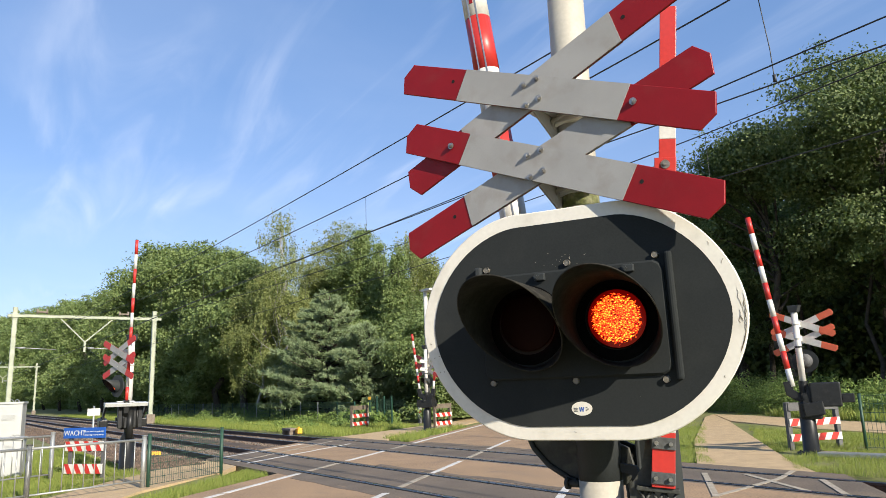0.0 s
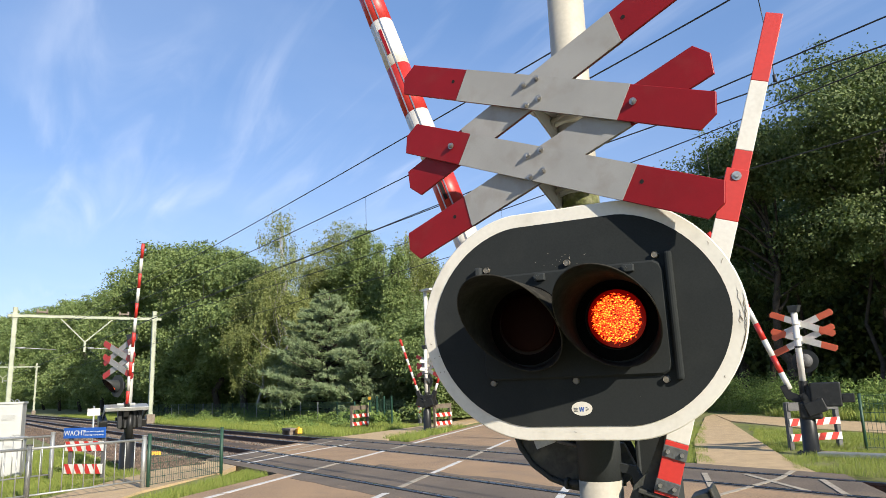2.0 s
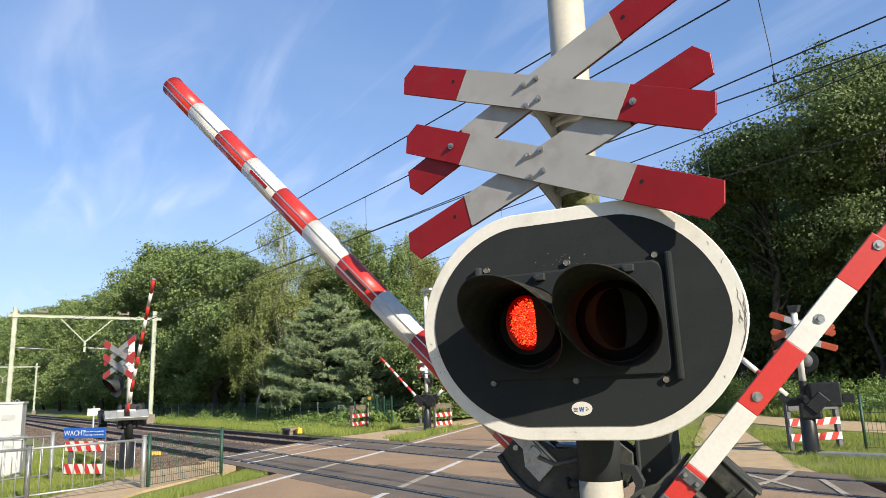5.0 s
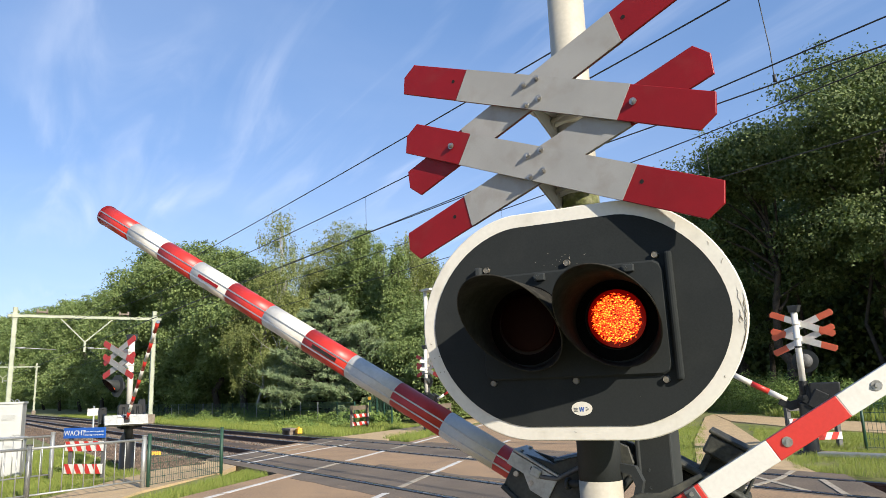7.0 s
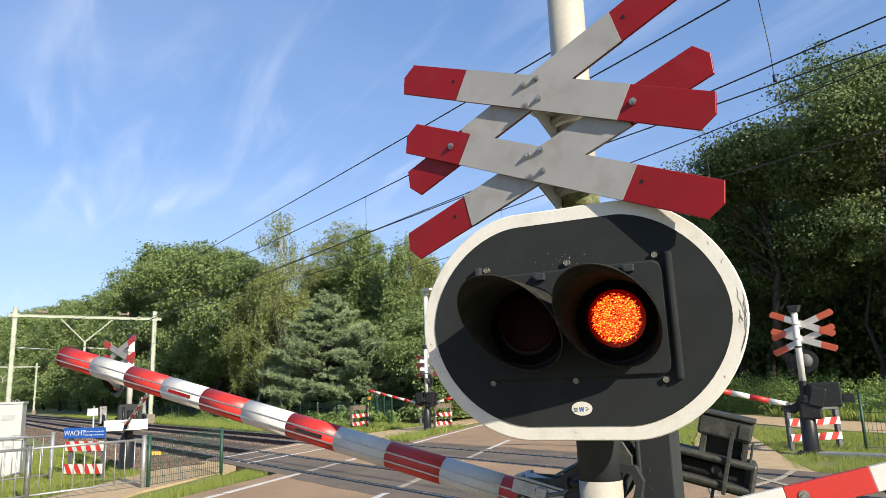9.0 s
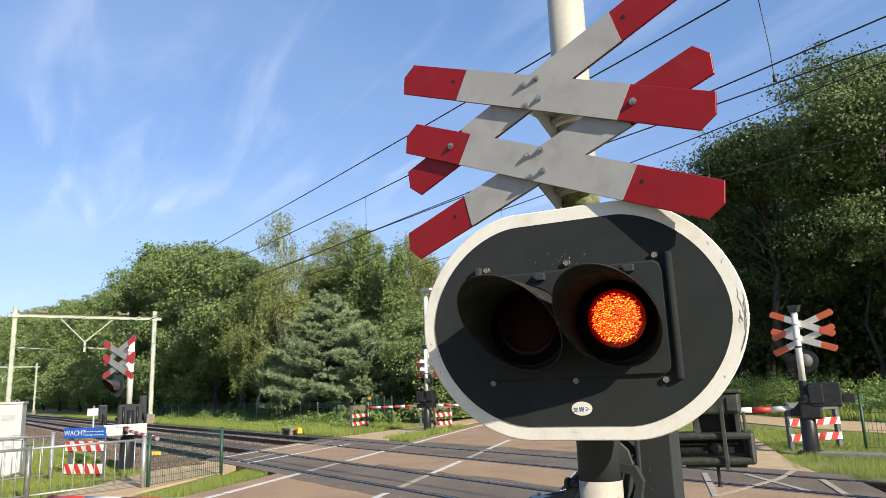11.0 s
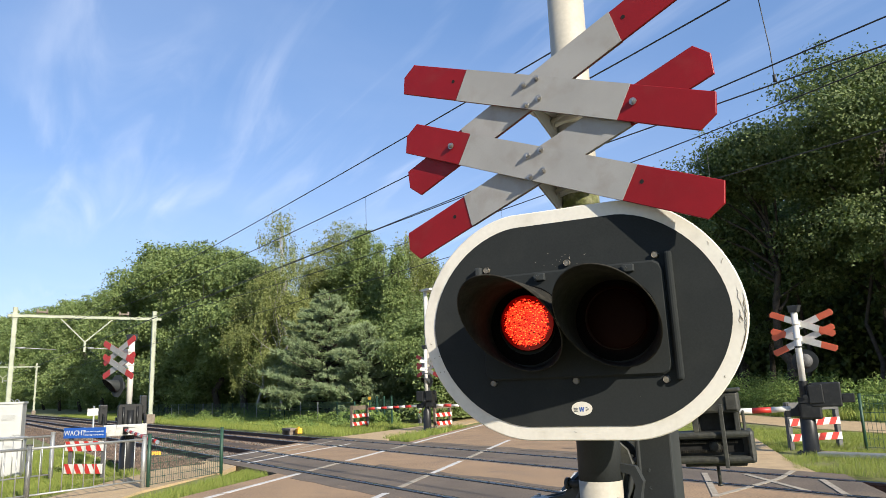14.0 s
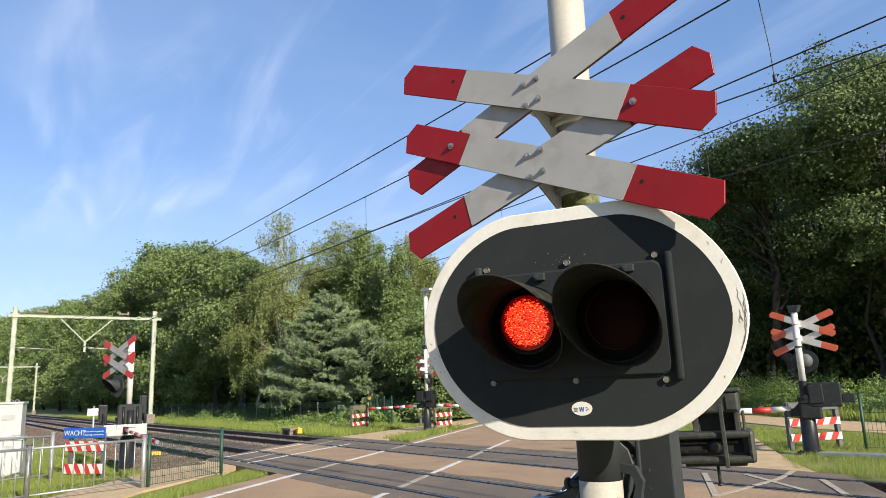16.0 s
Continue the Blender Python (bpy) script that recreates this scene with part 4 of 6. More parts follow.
def make_near_signal():
    s = thing("crossing_signal", NEAR, "white post with double warning cross and twin flashing red lamps", "crossing signal")
    # post, painted in bands
    for z0, z1, m, lab in ((0.0, 0.75, BLACK, "black band"), (0.75, 1.31, POST_CREAM, "cream band"), (1.31, 1.75, BLACK, "black band"), (1.75, 4.3, POST_CREAM, "cream painted steel post")):
        bm = bmesh.new()
        rod(bm, (0, 0, z0), (0, 0, z1), 0.094 if z0 < 1.7 else 0.088, n=32, caps=True)
        part("post_band", bm, m, s, lab)
    bm = bmesh.new()
    rod(bm, (0, 0, 2.52), (0, 0, 2.70), 0.0895, n=32)
    part("mossy_patch", bm, MOSS, s, "green algae stained paint")
    # brackets that hold the crosses
    for z in (2.66, 3.0):
        bm = bmesh.new()
        slab(bm, [(-0.185, z - 0.015), (0.10, z - 0.015), (0.10, z - 0.15), (0.04, z - 0.15), (-0.185, z - 0.05)], 0.056, 0.064, Matrix.Rotation(radians(90), 4, "Z") @ pose(-0.16, 0, 0))
        part("bracket", bm, POST_CREAM, s)
        bm = bmesh.new()
        tube(bm, [(-0.06, -0.10, z - 0.10), (-0.05, -0.13, z - 0.07), (0.02, -0.15, z - 0.06), (0.10, -0.13, z - 0.05), (0.12, -0.09, z - 0.05)], 0.011, 8)
        part("strap", bm, POST_CREAM, s)
        bm = bmesh.new()
        box(bm, (-0.02, -0.19, z - 0.03), (0.2, 0.16, 0.03), bevel=0.004)
        box(bm, (0, -0.09, z - 0.05), (0.22, 0.05, 0.06), bevel=0.004)
        rod(bm, (-0.09, -0.10, z - 0.09), (0.09, -0.10, z - 0.05), 0.012, n=8)
        part("clamp", bm, CREAM, s)
    # lamp board
    bd = new("lamp_board")
    bd.parent = s
    bd.matrix_local = pose(0.088, -0.360, 1.967, 0, 0, 10) @ Matrix.Rotation(radians(4.0), 4, "X") @ Matrix.Scale(0.978, 4)
    W, H, RX = 1.358, 0.961, 0.469
    bm = bmesh.new()
    slab(bm, [(x * 1.016 if x < 0 else x, z) for x, z in stadium(W, H, RX, 1.09)], 0.0, 0.02, bevel=0.004)
    rim = part("rim", bm, CREAM, bd, "cream white rim with chipped edge")
    rng = random.Random(4)

    def crack(x, z, down, wide):
        """One jagged bare crack in the rim's paint, running down from (x, z)."""
        left, right = [], []
        k = max(4, int(down / 0.009))
        for i in range(k + 1):
            x += rng.uniform(-0.0045, 0.005)
            zz = z - down * i / k
            x = min(x, 0.670 - 1.5 * zz * zz)
            w = wide * rng.uniform(0.10, 0.5) * (1 - abs(2 * i / k - 1) ** 3)
            left.append((x - w / 2, zz))
            right.append((x + w / 2 + 0.0004, zz + rng.uniform(-0.001, 0.001)))
        bm = bmesh.new()
        for i in range(k):
            slab(bm, [left[i], right[i], right[i + 1], left[i + 1]], -0.0012, 0.0)
        part("chip", bm, CHIP, rim, "bare cracked paint")

    for x, z, down, wide in ((0.650, 0.085, 0.10, 0.004), (0.660, 0.06, 0.13, 0.007), (0.668, 0.03, 0.12, 0.005), (0.645, 0.0, 0.05, 0.005), (0.655, -0.06, 0.09, 0.008), (0.664, -0.09, 0.07, 0.011), (0.64, 0.20, 0.02, 0.004), (0.57, -0.24, 0.012, 0.007), (-0.03, -0.44, 0.008, 0.006), (0.647, -0.02, 0.025, 0.012), (0.60, 0.27, 0.015, 0.003)):
        crack(x, z, down, wide)
    for i in range(9):
        crack(rng.uniform(-0.665, -0.60), rng.uniform(-0.2, -0.05), 0.006, 0.004)
    bm = bmesh.new()
    slab(bm, [(x * 1.016 if x < 0 else x, z) for x, z in stadium(W - 0.115, H - 0.115, RX - 0.05, 1.09)], -0.004, 0.0)
    part("face", bm, FACE, bd, "matt black face plate")
    bm = bmesh.new()
    o = [(-0.36, -0.228), (0.35, -0.228), (0.376, -0.215), (0.388, -0.19), (0.388, 0.18), (0.376, 0.207), (0.35, 0.22), (-0.35, 0.22), (-0.38, 0.207), (-0.395, 0.18), (-0.395, -0.19), (-0.385, -0.215)]
    slab(bm, o, -0.022, -0.004, bevel=0.008)
    part("lamp_panel", bm, FACE, bd)
    bm = bmesh.new()
    box(bm, (0, 0.11, 0), (0.95, 0.18, 0.5), bevel=0.02)
    part("housing", bm, BLACK, bd)
    bm = bmesh.new()
    box(bm, (0.412, -0.018, 0.0), (0.028, 0.03, 0.50), bevel=0.01)
    part("locking_bar", bm, FACE, bd)
    bm = bmesh.new()
    box(bm, (-0.392, -0.02, 0.235), (0.03, 0.03, 0.06), bevel=0.008)
    part("hinge", bm, BLACK, bd)
    for hx in (-0.112, 0.257):
        bm = bmesh.new()
        box(bm, (hx, -0.03, 0.196), (0.045, 0.02, 0.03), bevel=0.004)
        bolt(bm, (hx - 0.012, -0.04, 0.196), 0.009, 0.015)
        part("hinge", bm, BLACK, bd)
    for bx, bz in ((-0.357, 0.25), (0.004, 0.246), (0.362, 0.24), (-0.362, -0.238), (0.0, -0.24), (0.358, -0.246)):
        bm = bmesh.new()
        lathe(bm, [(0.0, -0.012), (0.009, -0.009), (0.013, 0.0)], 14, Matrix.Translation((bx, -0.005, bz)) @ Matrix.Rotation(radians(-90), 4, "X") @ Matrix.Scale(-1, 4, (0, 0, 1)) @ Matrix.Scale(-1, 4, (0, 0, 1)))
        lathe(bm, [(0.013, -0.016), (0.011, -0.02), (0.0, -0.024)], 14, Matrix.Translation((bx, -0.022, bz)) @ Matrix.Rotation(radians(90), 4, "X") @ Matrix.Translation((0, 0, 0.012)))
        rod(bm, (bx, 0, bz), (bx, -0.016, bz), 0.015, 0.011, n=12)
        part("rivet", bm, RIVET, bd)
    bm = bmesh.new()
    slab(bm, [(0.012 + 0.043 * math.cos(a * math.pi / 12), -0.352 + 0.028 * math.sin(a * math.pi / 12)) for a in range(24)], -0.0055, -0.004)
    st = part("sticker", bm, CREAM, bd, "small oval white sticker")
    def mark(pts, m):
        bm = bmesh.new()
        slab(bm, pts, -0.0065, -0.0055)
        part("printed_bar", bm, m, st)

    for k in range(3):
        mark([(-0.022, -0.348 - 0.006 * k), (-0.006, -0.348 - 0.006 * k), (-0.006, -0.3515 - 0.006 * k), (-0.022, -0.3515 - 0.006 * k)], POST_GREY)
    for x0, x1 in ((0.002, 0.006), (0.006, 0.011), (0.011, 0.016), (0.016, 0.020)):
        lo, hi = (-0.346, -0.364) if x0 in (0.002, 0.011) else (-0.364, -0.346)
        mark([(x0 - 0.0016, lo), (x0 + 0.0016, lo), (x1 + 0.0016, hi), (x1 - 0.0016, hi)], BLUE_SIGN)
    for x, z in ((0.032, -0.347), (0.037, -0.354), (0.031, -0.358)):
        mark([(x - 0.003, z - 0.002), (x + 0.003, z - 0.002), (x + 0.003, z + 0.002), (x - 0.003, z + 0.002)], POST_GREY)
    for i in range(26):
        x, z, q = rng.gauss(0.0, 0.05), 0.245 + rng.gauss(0.01, 0.022), rng.uniform(0.0006, 0.0019)
        if i > 18:
            x, z = rng.uniform(-0.4, 0.42), rng.uniform(-0.38, 0.36)
        bm = bmesh.new()
        slab(bm, [(x + q * math.cos(k * 1.047) * rng.uniform(0.6, 1.2), z + q * math.sin(k * 1.047) * rng.uniform(0.6, 1.4)) for k in range(6)], -0.0052, -0.004)
        part("spatter", bm, STAIN, bd)
    discs = []
    for x, lit in ((-0.187, LED_ON_RED), (0.187, LED_ON)):
        hood(bd, x, -0.008, -0.012)
        bm = bmesh.new()
        lathe(bm, [(0.168, -0.024), (0.155, -0.028), (0.128, -0.026), (0.124, -0.022)], 40, Matrix.Translation((x, 0, 0)) @ Matrix.Rotation(radians(-90), 4, "X") @ Matrix.Translation((0, 0, 0)))
        part("bezel", bm, BLACK_DEEP, bd)
        discs.append(lamp_disc(bd, pose(x + 0.009, -0.045, 0.009 if x < 0 else 0.0), 0.115, lit))
    cross(s, -0.391, 2.6425, 0.010, 1.549, 0.1506, dz=0.3255)
    # fixed cover and bracket of the barrier drive
    bm = bmesh.new()
    box(bm, (0.195, 0.20, 0.92), (0.16, 0.12, 1.40), bevel=0.008)
    box(bm, (0.125, 0.135, 0.92), (0.018, 0.02, 1.39), bevel=0.005)
    for z in (1.40, 1.30, 1.15):
        bolt(bm, (0.10, 0.12, z), 0.006, 0.008)
    part("drive_cover", bm, BLACK, s, "black steel drive cover")
    bm = bmesh.new()
    slab(bm, [(0.09, 1.38), (0.16, 1.37), (0.19, 1.31), (0.15, 1.15), (0.12, 1.05), (0.10, 1.05), (0.12, 1.18), (0.155, 1.29), (0.14, 1.335), (0.09, 1.345)], 0.0, 0.03)
    for z in (1.345, 1.27, 1.19):
        bolt(bm, (0.185, 0.09, z), 0.006, 0.008)
    part("drive_bracket", bm, BLACK, s)
    bm = bmesh.new()
    rod(bm, (-0.09, -0.02, 1.29), (-0.14, -0.02, 1.29), 0.016, n=10)
    rod(bm, (-0.14, -0.02, 1.29), (-0.155, -0.02, 1.29), 0.026, n=10)
    part("stop_bolt", bm, BLACK, s)
    bm = bmesh.new()
    lathe(bm, [(0.001, 0.03), (0.24, 0.03), (0.26, 0.0), (0.26, -0.05)], 24)
    part("foot_plate", bm, BLACK, s)
    return s, discs


def boom_bar(t, r0, stripes, radius, zoff, grooves=True):
    """A hollow round boom of alternating red and white lengths. stripes: (length, is_red)."""
    x = r0
    for i, (ln, red) in enumerate(stripes):
        bm = bmesh.new()
        rod(bm, (x, 0, zoff), (x + ln, 0, zoff), radius, n=20, sx=1.0)
        st = part("boom_length", bm, RED_BRIGHT if red else WHITE, t)
        if grooves:
            for k in (-1, 1):
                for side in (-1, 1):
                    a = math.radians(18 * k)
                    bm = bmesh.new()
                    box(bm, (x + ln / 2, side * radius * math.cos(a), zoff + radius * math.sin(a)), (ln - 0.002, 0.006, 0.007))
                    part("groove", bm, BOOM_GREY, st)
            if i in (4, 7):
                for side in (-1, 1):
                    bm = bmesh.new()
                    box(bm, (x + ln * 0.5, side * radius * 0.998, zoff), (ln * 0.55, 0.006, 0.018))
                    part("reflector", bm, RED if not red else BLACK_IN, st)
        x += ln


def make_main_arm():
    """The near road barrier: boom, crank and counterweights about the pivot at the origin; the boom lies along +x."""
    t = thing("road_barrier", Matrix(), "red and white striped round barrier boom with black counterweights", "barrier")
    boom_bar(t, 0.28, [(0.20, True)] + [(0.314, i % 2 == 1) for i in range(10)], 0.068, -0.251)
    bm = bmesh.new()
    lathe(bm, [(0.0, 0.004), (0.055, 0.004), (0.07, 0.0), (0.07, -0.02)], 20, Matrix.Translation((3.62, 0, -0.251)) @ Matrix.Rotation(radians(90), 4, "Y"))
    part("end_cap", bm, RED, t)
    sweep = [(0.385, -0.335), (0.30, -0.352), (0.20, -0.352), (0.11, -0.325), (0.03, -0.27), (-0.035, -0.19), (-0.08, -0.10), (-0.105, 0.0)]
    shape = [(-0.09, 0.06), (-0.04, 0.11), (0.06, 0.10), (0.13, -0.02), (0.22, -0.125), (0.385, -0.16)] + sweep
    bm = bmesh.new()
    for y0, y1 in ((-0.085, -0.062), (0.062, 0.085)):
        slab(bm, shape, y0, y1, bevel=0.004)
    for (xa, za), (xb, zb) in zip(sweep, sweep[1:]):
        slab(bm, [(xa, za), (xb, zb), (xb + 0.012, zb + 0.016), (xa + 0.004, za + 0.016)], -0.062, 0.062)
    crank = part("crank", bm, CAST, t, "black curved cast crank")
    for y in (-0.09, 0.09):
        bm = bmesh.new()
        tube(bm, [(x, y, z) for x, z in sweep], 0.013, 8)
        part("lip", bm, BLACK, crank)
    bm = bmesh.new()
    tube(bm, [(0.30, 0.095, -0.19), (0.24, 0.105, -0.20), (0.17, 0.105, -0.17), (0.13, 0.105, -0.11), (0.09, 0.105, -0.05), (0.02, 0.10, -0.03)], 0.010, 8)
    part("cable", bm, POST_GREY, crank, "grey cable along the crank")
    bm = bmesh.new()
    box(bm, (0.27, 0.10, -0.195), (0.05, 0.03, 0.04), bevel=0.005)
    part("cable_clip", bm, GALV, crank)
    for y in (-0.092, 0.092):
        for x in (0.27, 0.35):
            bm = bmesh.new()
            rod(bm, (x, y - 0.01, -0.25), (x, y + 0.01, -0.25), 0.013, n=8)
            part("bolt", bm, STEEL, t)
    bm = bmesh.new()
    slab(bm, [(0.15, -0.07), (0.21, -0.150), (0.40, -0.165), (0.40, -0.19), (0.19, -0.195), (0.10, -0.10)], -0.098, -0.088)
    slab(bm, [(0.28, -0.165), (0.40, -0.165), (0.40, -0.335), (0.36, -0.335)], -0.098, -0.088)
    box(bm, (0.29, 0, -0.160), (0.24, 0.20, 0.012), bevel=0.003)
    slab(bm, [(0.17, -0.17), (0.41, -0.17), (0.41, -0.23), (0.32, -0.23), (0.26, -0.28), (0.17, -0.28)], 0.088, 0.10)
    for x, y in ((0.20, -0.07), (0.20, 0.07), (0.38, -0.07), (0.38, 0.07)):
        rod(bm, (x, y, -0.155), (x, y, -0.143), 0.010, n=6, smooth=False)
    part("clamp_plate", bm, GALV, t, "grey clamp plate")
    bm = bmesh.new()
    box(bm, (0.17, 0.02, -0.06), (0.14, 0.15, 0.012), Matrix.Translation((0.17, 0, -0.06)) @ Matrix.Rotation(radians(42), 4, "Y") @ Matrix.Translation((-0.17, 0, 0.06)), bevel=0.003)
    part("cover_plate", bm, BLUE_PLATE, t, "blue-grey cover plate")
    # counterweights
    bm = bmesh.new()
    rod(bm, (0, -0.26, 0), (0, 0.10, 0), 0.055, n=20)
    box(bm, (-0.10, -0.24, 0.04), (0.20, 0.03, 0.10), bevel=0.006)
    part("weight_arm", bm, CAST, t)
    # the weights hang in a plane beyond the drive cover
    bm = bmesh.new()
    box(bm, (-0.12, -0.36, 0.04), (0.20, 0.30, 0.07), bevel=0.01)
    slab(bm, [(-0.59, -0.045), (-0.575, -0.062), (-0.19, -0.062), (-0.19, 0.085), (-0.575, 0.088), (-0.59, 0.07)], -0.70, -0.52, bevel=0.012)
    wt = part("counterweight", bm, CAST, t, "dark cast iron counterweight tray")
    for c, d in (((-0.39, -0.50, 0.072), (0.405, 0.07, 0.034)), ((-0.39, -0.50, -0.045), (0.405, 0.07, 0.036)), ((-0.577, -0.50, 0.013), (0.03, 0.072, 0.15))):
        bm = bmesh.new()
        box(bm, c, d, bevel=0.014)
        part("tray_rim", bm, CAST, wt)
    bm = bmesh.new()
    box(bm, (-0.37, -0.515, 0.017), (0.34, 0.012, 0.060), bevel=0.003)
    part("slot_plate", bm, BLACK_IN, wt)
    for z, k in ((0.038, 36), (-0.004, 30)):
        bm = bmesh.new()
        for i in range(k):
            box(bm, (-0.215 - 0.0085 * i, -0.50, z), (0.0045, 0.012, 0.013))
        part("spring", bm, HOOD, wt)
    bm = bmesh.new()
    rod(bm, (-0.41, -0.52, 0.018), (-0.41, -0.485, 0.018), 0.022, n=6, smooth=False)
    rod(bm, (-0.41, -0.52, 0.018), (-0.41, -0.50, 0.018), 0.028, n=14)
    part("bolt", bm, CAST, wt)
    bm = bmesh.new()
    box(bm, (-0.42, -0.60, 0.225), (0.25, 0.20, 0.10), bevel=0.012)
    box(bm, (-0.51, -0.498, 0.222), (0.055, 0.012, 0.07), bevel=0.005)
    tw = part("top_weight", bm, CAST, t, "dark cast iron top weight")
    bm = bmesh.new()
    box(bm, (-0.42, -0.60, 0.284), (0.27, 0.22, 0.018), bevel=0.006)
    part("lid", bm, CAST, tw)
    for x, w in ((-0.33, 0.03), (-0.525, 0.025), (-0.555, 0.012)):
        bm = bmesh.new()
        box(bm, (x, -0.56, 0.13), (w, 0.10, 0.10), bevel=0.004)
        part("riser", bm, CAST, tw)
    bm = bmesh.new()
    box(bm, (-0.42, -0.64, 0.13), (0.18, 0.06, 0.10))
    part("riser_plate", bm, CAST, tw)
    bm = bmesh.new()
    box(bm, (-0.459, -0.455, 0.068), (0.020, 0.012, 0.30), bevel=0.003)
    part("tie_bar", bm, CAST, t)
    bm = bmesh.new()
    rod(bm, (-0.408, -0.55, -0.17), (-0.408, -0.55, -0.05), 0.008, n=8)
    rod(bm, (-0.408, -0.55, -0.175), (-0.408, -0.55, -0.165), 0.013, n=8)
    box(bm, (-0.40, -0.60, -0.072), (0.29, 0.12, 0.022), bevel=0.006)
    part("lower_stop", bm, CAST, t)
    return t


def make_path_arm():
    """The near footpath barrier: a flat wooden boom on a short crank."""
    t = thing("footpath_barrier", Matrix(), "flat red and white striped footpath barrier boom with bolts", "barrier")
    z = -0.146
    s, a = 0.314, -0.043
    for k0, k1, red, w in ((0.30, 1, True, 0.092), (1, 2, False, 0.092), (2, 3, True, 0.092), (3, 4, False, 0.092), (4, 4.72, True, 0.092), (4.72, 5, True, 0.072), (5, 6, False, 0.072), (6, 7, True, 0.072)):
        bm = bmesh.new()
        off = 0.0 if w > 0.08 else -0.008
        yo = 0.0 if w > 0.08 else 0.012
        box(bm, (a + s * (k0 + k1) / 2, yo, z + off), (s * (k1 - k0), 0.032, w), bevel=0.003)
        part("boom_length", bm, RED_BRIGHT if red else WHITE, t)
    for k in (2.2, 3.45, 4.62):
        bm = bmesh.new()
        for d in (-1, 1):
            rod(bm, (a + s * k, d * 0.016, z), (a + s * k, d * 0.020, z), 0.020, n=18)
            rod(bm, (a + s * k, d * 0.020, z), (a + s * k, d * 0.030, z), 0.0095, n=6, smooth=False)
        part("bolt", bm, STEEL, t)
    for k in (0.42, 0.86):
        bm = bmesh.new()
        box(bm, (a + s * k, -0.02, z), (0.048, 0.010, 0.096), bevel=0.003)
        box(bm, (a + s * k, 0.02, z), (0.048, 0.010, 0.096), bevel=0.003)
        cl = part("clamp", bm, PLATE_DARK, t, "dark grey clamp plate")
        for dz in (-0.028, 0.028):
            bm = bmesh.new()
            for d in (-1, 1):
                rod(bm, (a + s * k, d * 0.026, z + dz), (a + s * k, d * 0.040, z + dz), 0.009, n=6, smooth=False)
            part("bolt", bm, STEEL, cl)
    bm = bmesh.new()
    slab(bm, [(-0.04, -0.01), (0.05, -0.02), (0.12, -0.06), (0.30, -0.08), (0.30, -0.094), (0.05, -0.11), (-0.04, -0.06)], 0.03, 0.05)
    for x in (-0.065, 0.04):
        box(bm, (x, 0.02, -0.125), (0.018, 0.05, 0.17), bevel=0.003)
    for i in range(3):
        z = -0.20 + 0.05 * i
        rod(bm, (-0.06, 0.02, z), (0.035, 0.02, z + 0.05), 0.007, n=6)
        rod(bm, (0.035, 0.02, z), (-0.06, 0.02, z + 0.05), 0.007, n=6)
    part("lattice_crank", bm, CAST, t, "black lattice crank")
    return t


def make_far_arm(length, stripe, radius=0.052, beam=False, start=0.42, drop=0.27):
    """A barrier of the other corners; the boom lies along +x about the pivot."""
    t = thing("road_barrier", Matrix(), "red and white striped barrier boom on a black crank", "barrier", "barriers of the other corners")
    n = int(round(length / stripe))
    x = start
    for i in range(n):
        bm = bmesh.new()
        rod(bm, (x, 0, -drop), (x + stripe, 0, -drop), radius, n=14)
        part("boom_length", bm, RED_BRIGHT if (n - 1 - i) % 2 == 0 else WHITE, t)
        x += stripe
    bm = bmesh.new()
    rod(bm, (x, 0, -drop), (x + 0.01, 0, -drop), radius + 0.002, n=14)
    part("end_cap", bm, END_CAP if beam else RED, t)
    bm = bmesh.new()
    slab(bm, [(-0.12, 0.08), (0.04, 0.12), (0.14, -0.06), (0.26, -0.18), (0.46, -0.19), (0.46, -0.36), (0.16, -0.36), (0.02, -0.2)], -0.06, 0.06, bevel=0.01)
    part("crank", bm, GLOSS_BLACK, t)
    for y in (-0.46, 0.46) if beam else ():
        bm = bmesh.new()
        slab(bm, [(0.33, -0.38), (0.40, -0.38), (0.40, -0.2), (0.12, 0.06), (-0.06, 0.10), (-0.06, -0.06), (0.08, -0.08)], y - 0.02, y + 0.02, bevel=0.004)
        part("side_arm", bm, GLOSS_BLACK, t, "black side arm of the barrier frame")
        bm = bmesh.new()
        box(bm, (-0.12, y, 0.22 if y > 0 else 0.10), (0.20, 0.15 if y > 0 else 0.19, 0.62 if y > 0 else 0.46), bevel=0.02)
        for k in range(3):
            rod(bm, (-0.02, y, -0.02 + 0.15 * k), (0.01, y, -0.02 + 0.15 * k), 0.03, n=8)
        part("side_weight", bm, GLOSS_BLACK, t, "black side weight with bolts")
    for y in () if beam else (-0.20, 0.20):
        bm = bmesh.new()
        box(bm, (-0.22, y, 0.12), (0.30, 0.11, 0.42), bevel=0.02)
        box(bm, (0.0, y, 0.0), (0.30, 0.05, 0.12))
        part("counterweight", bm, GLOSS_BLACK, t)
    if beam:
        bm = bmesh.new()
        box(bm, (0.36, 0, -0.27), (0.09, 0.98, 0.26), bevel=0.008)
        part("cross_beam", bm, GALV, t, "galvanised cross beam")
        bm = bmesh.new()
        box(bm, (0.415, 0, -0.18), (0.03, 0.42, 0.07), bevel=0.01)
        part("beam_plate", bm, CABINET, t)
    return t


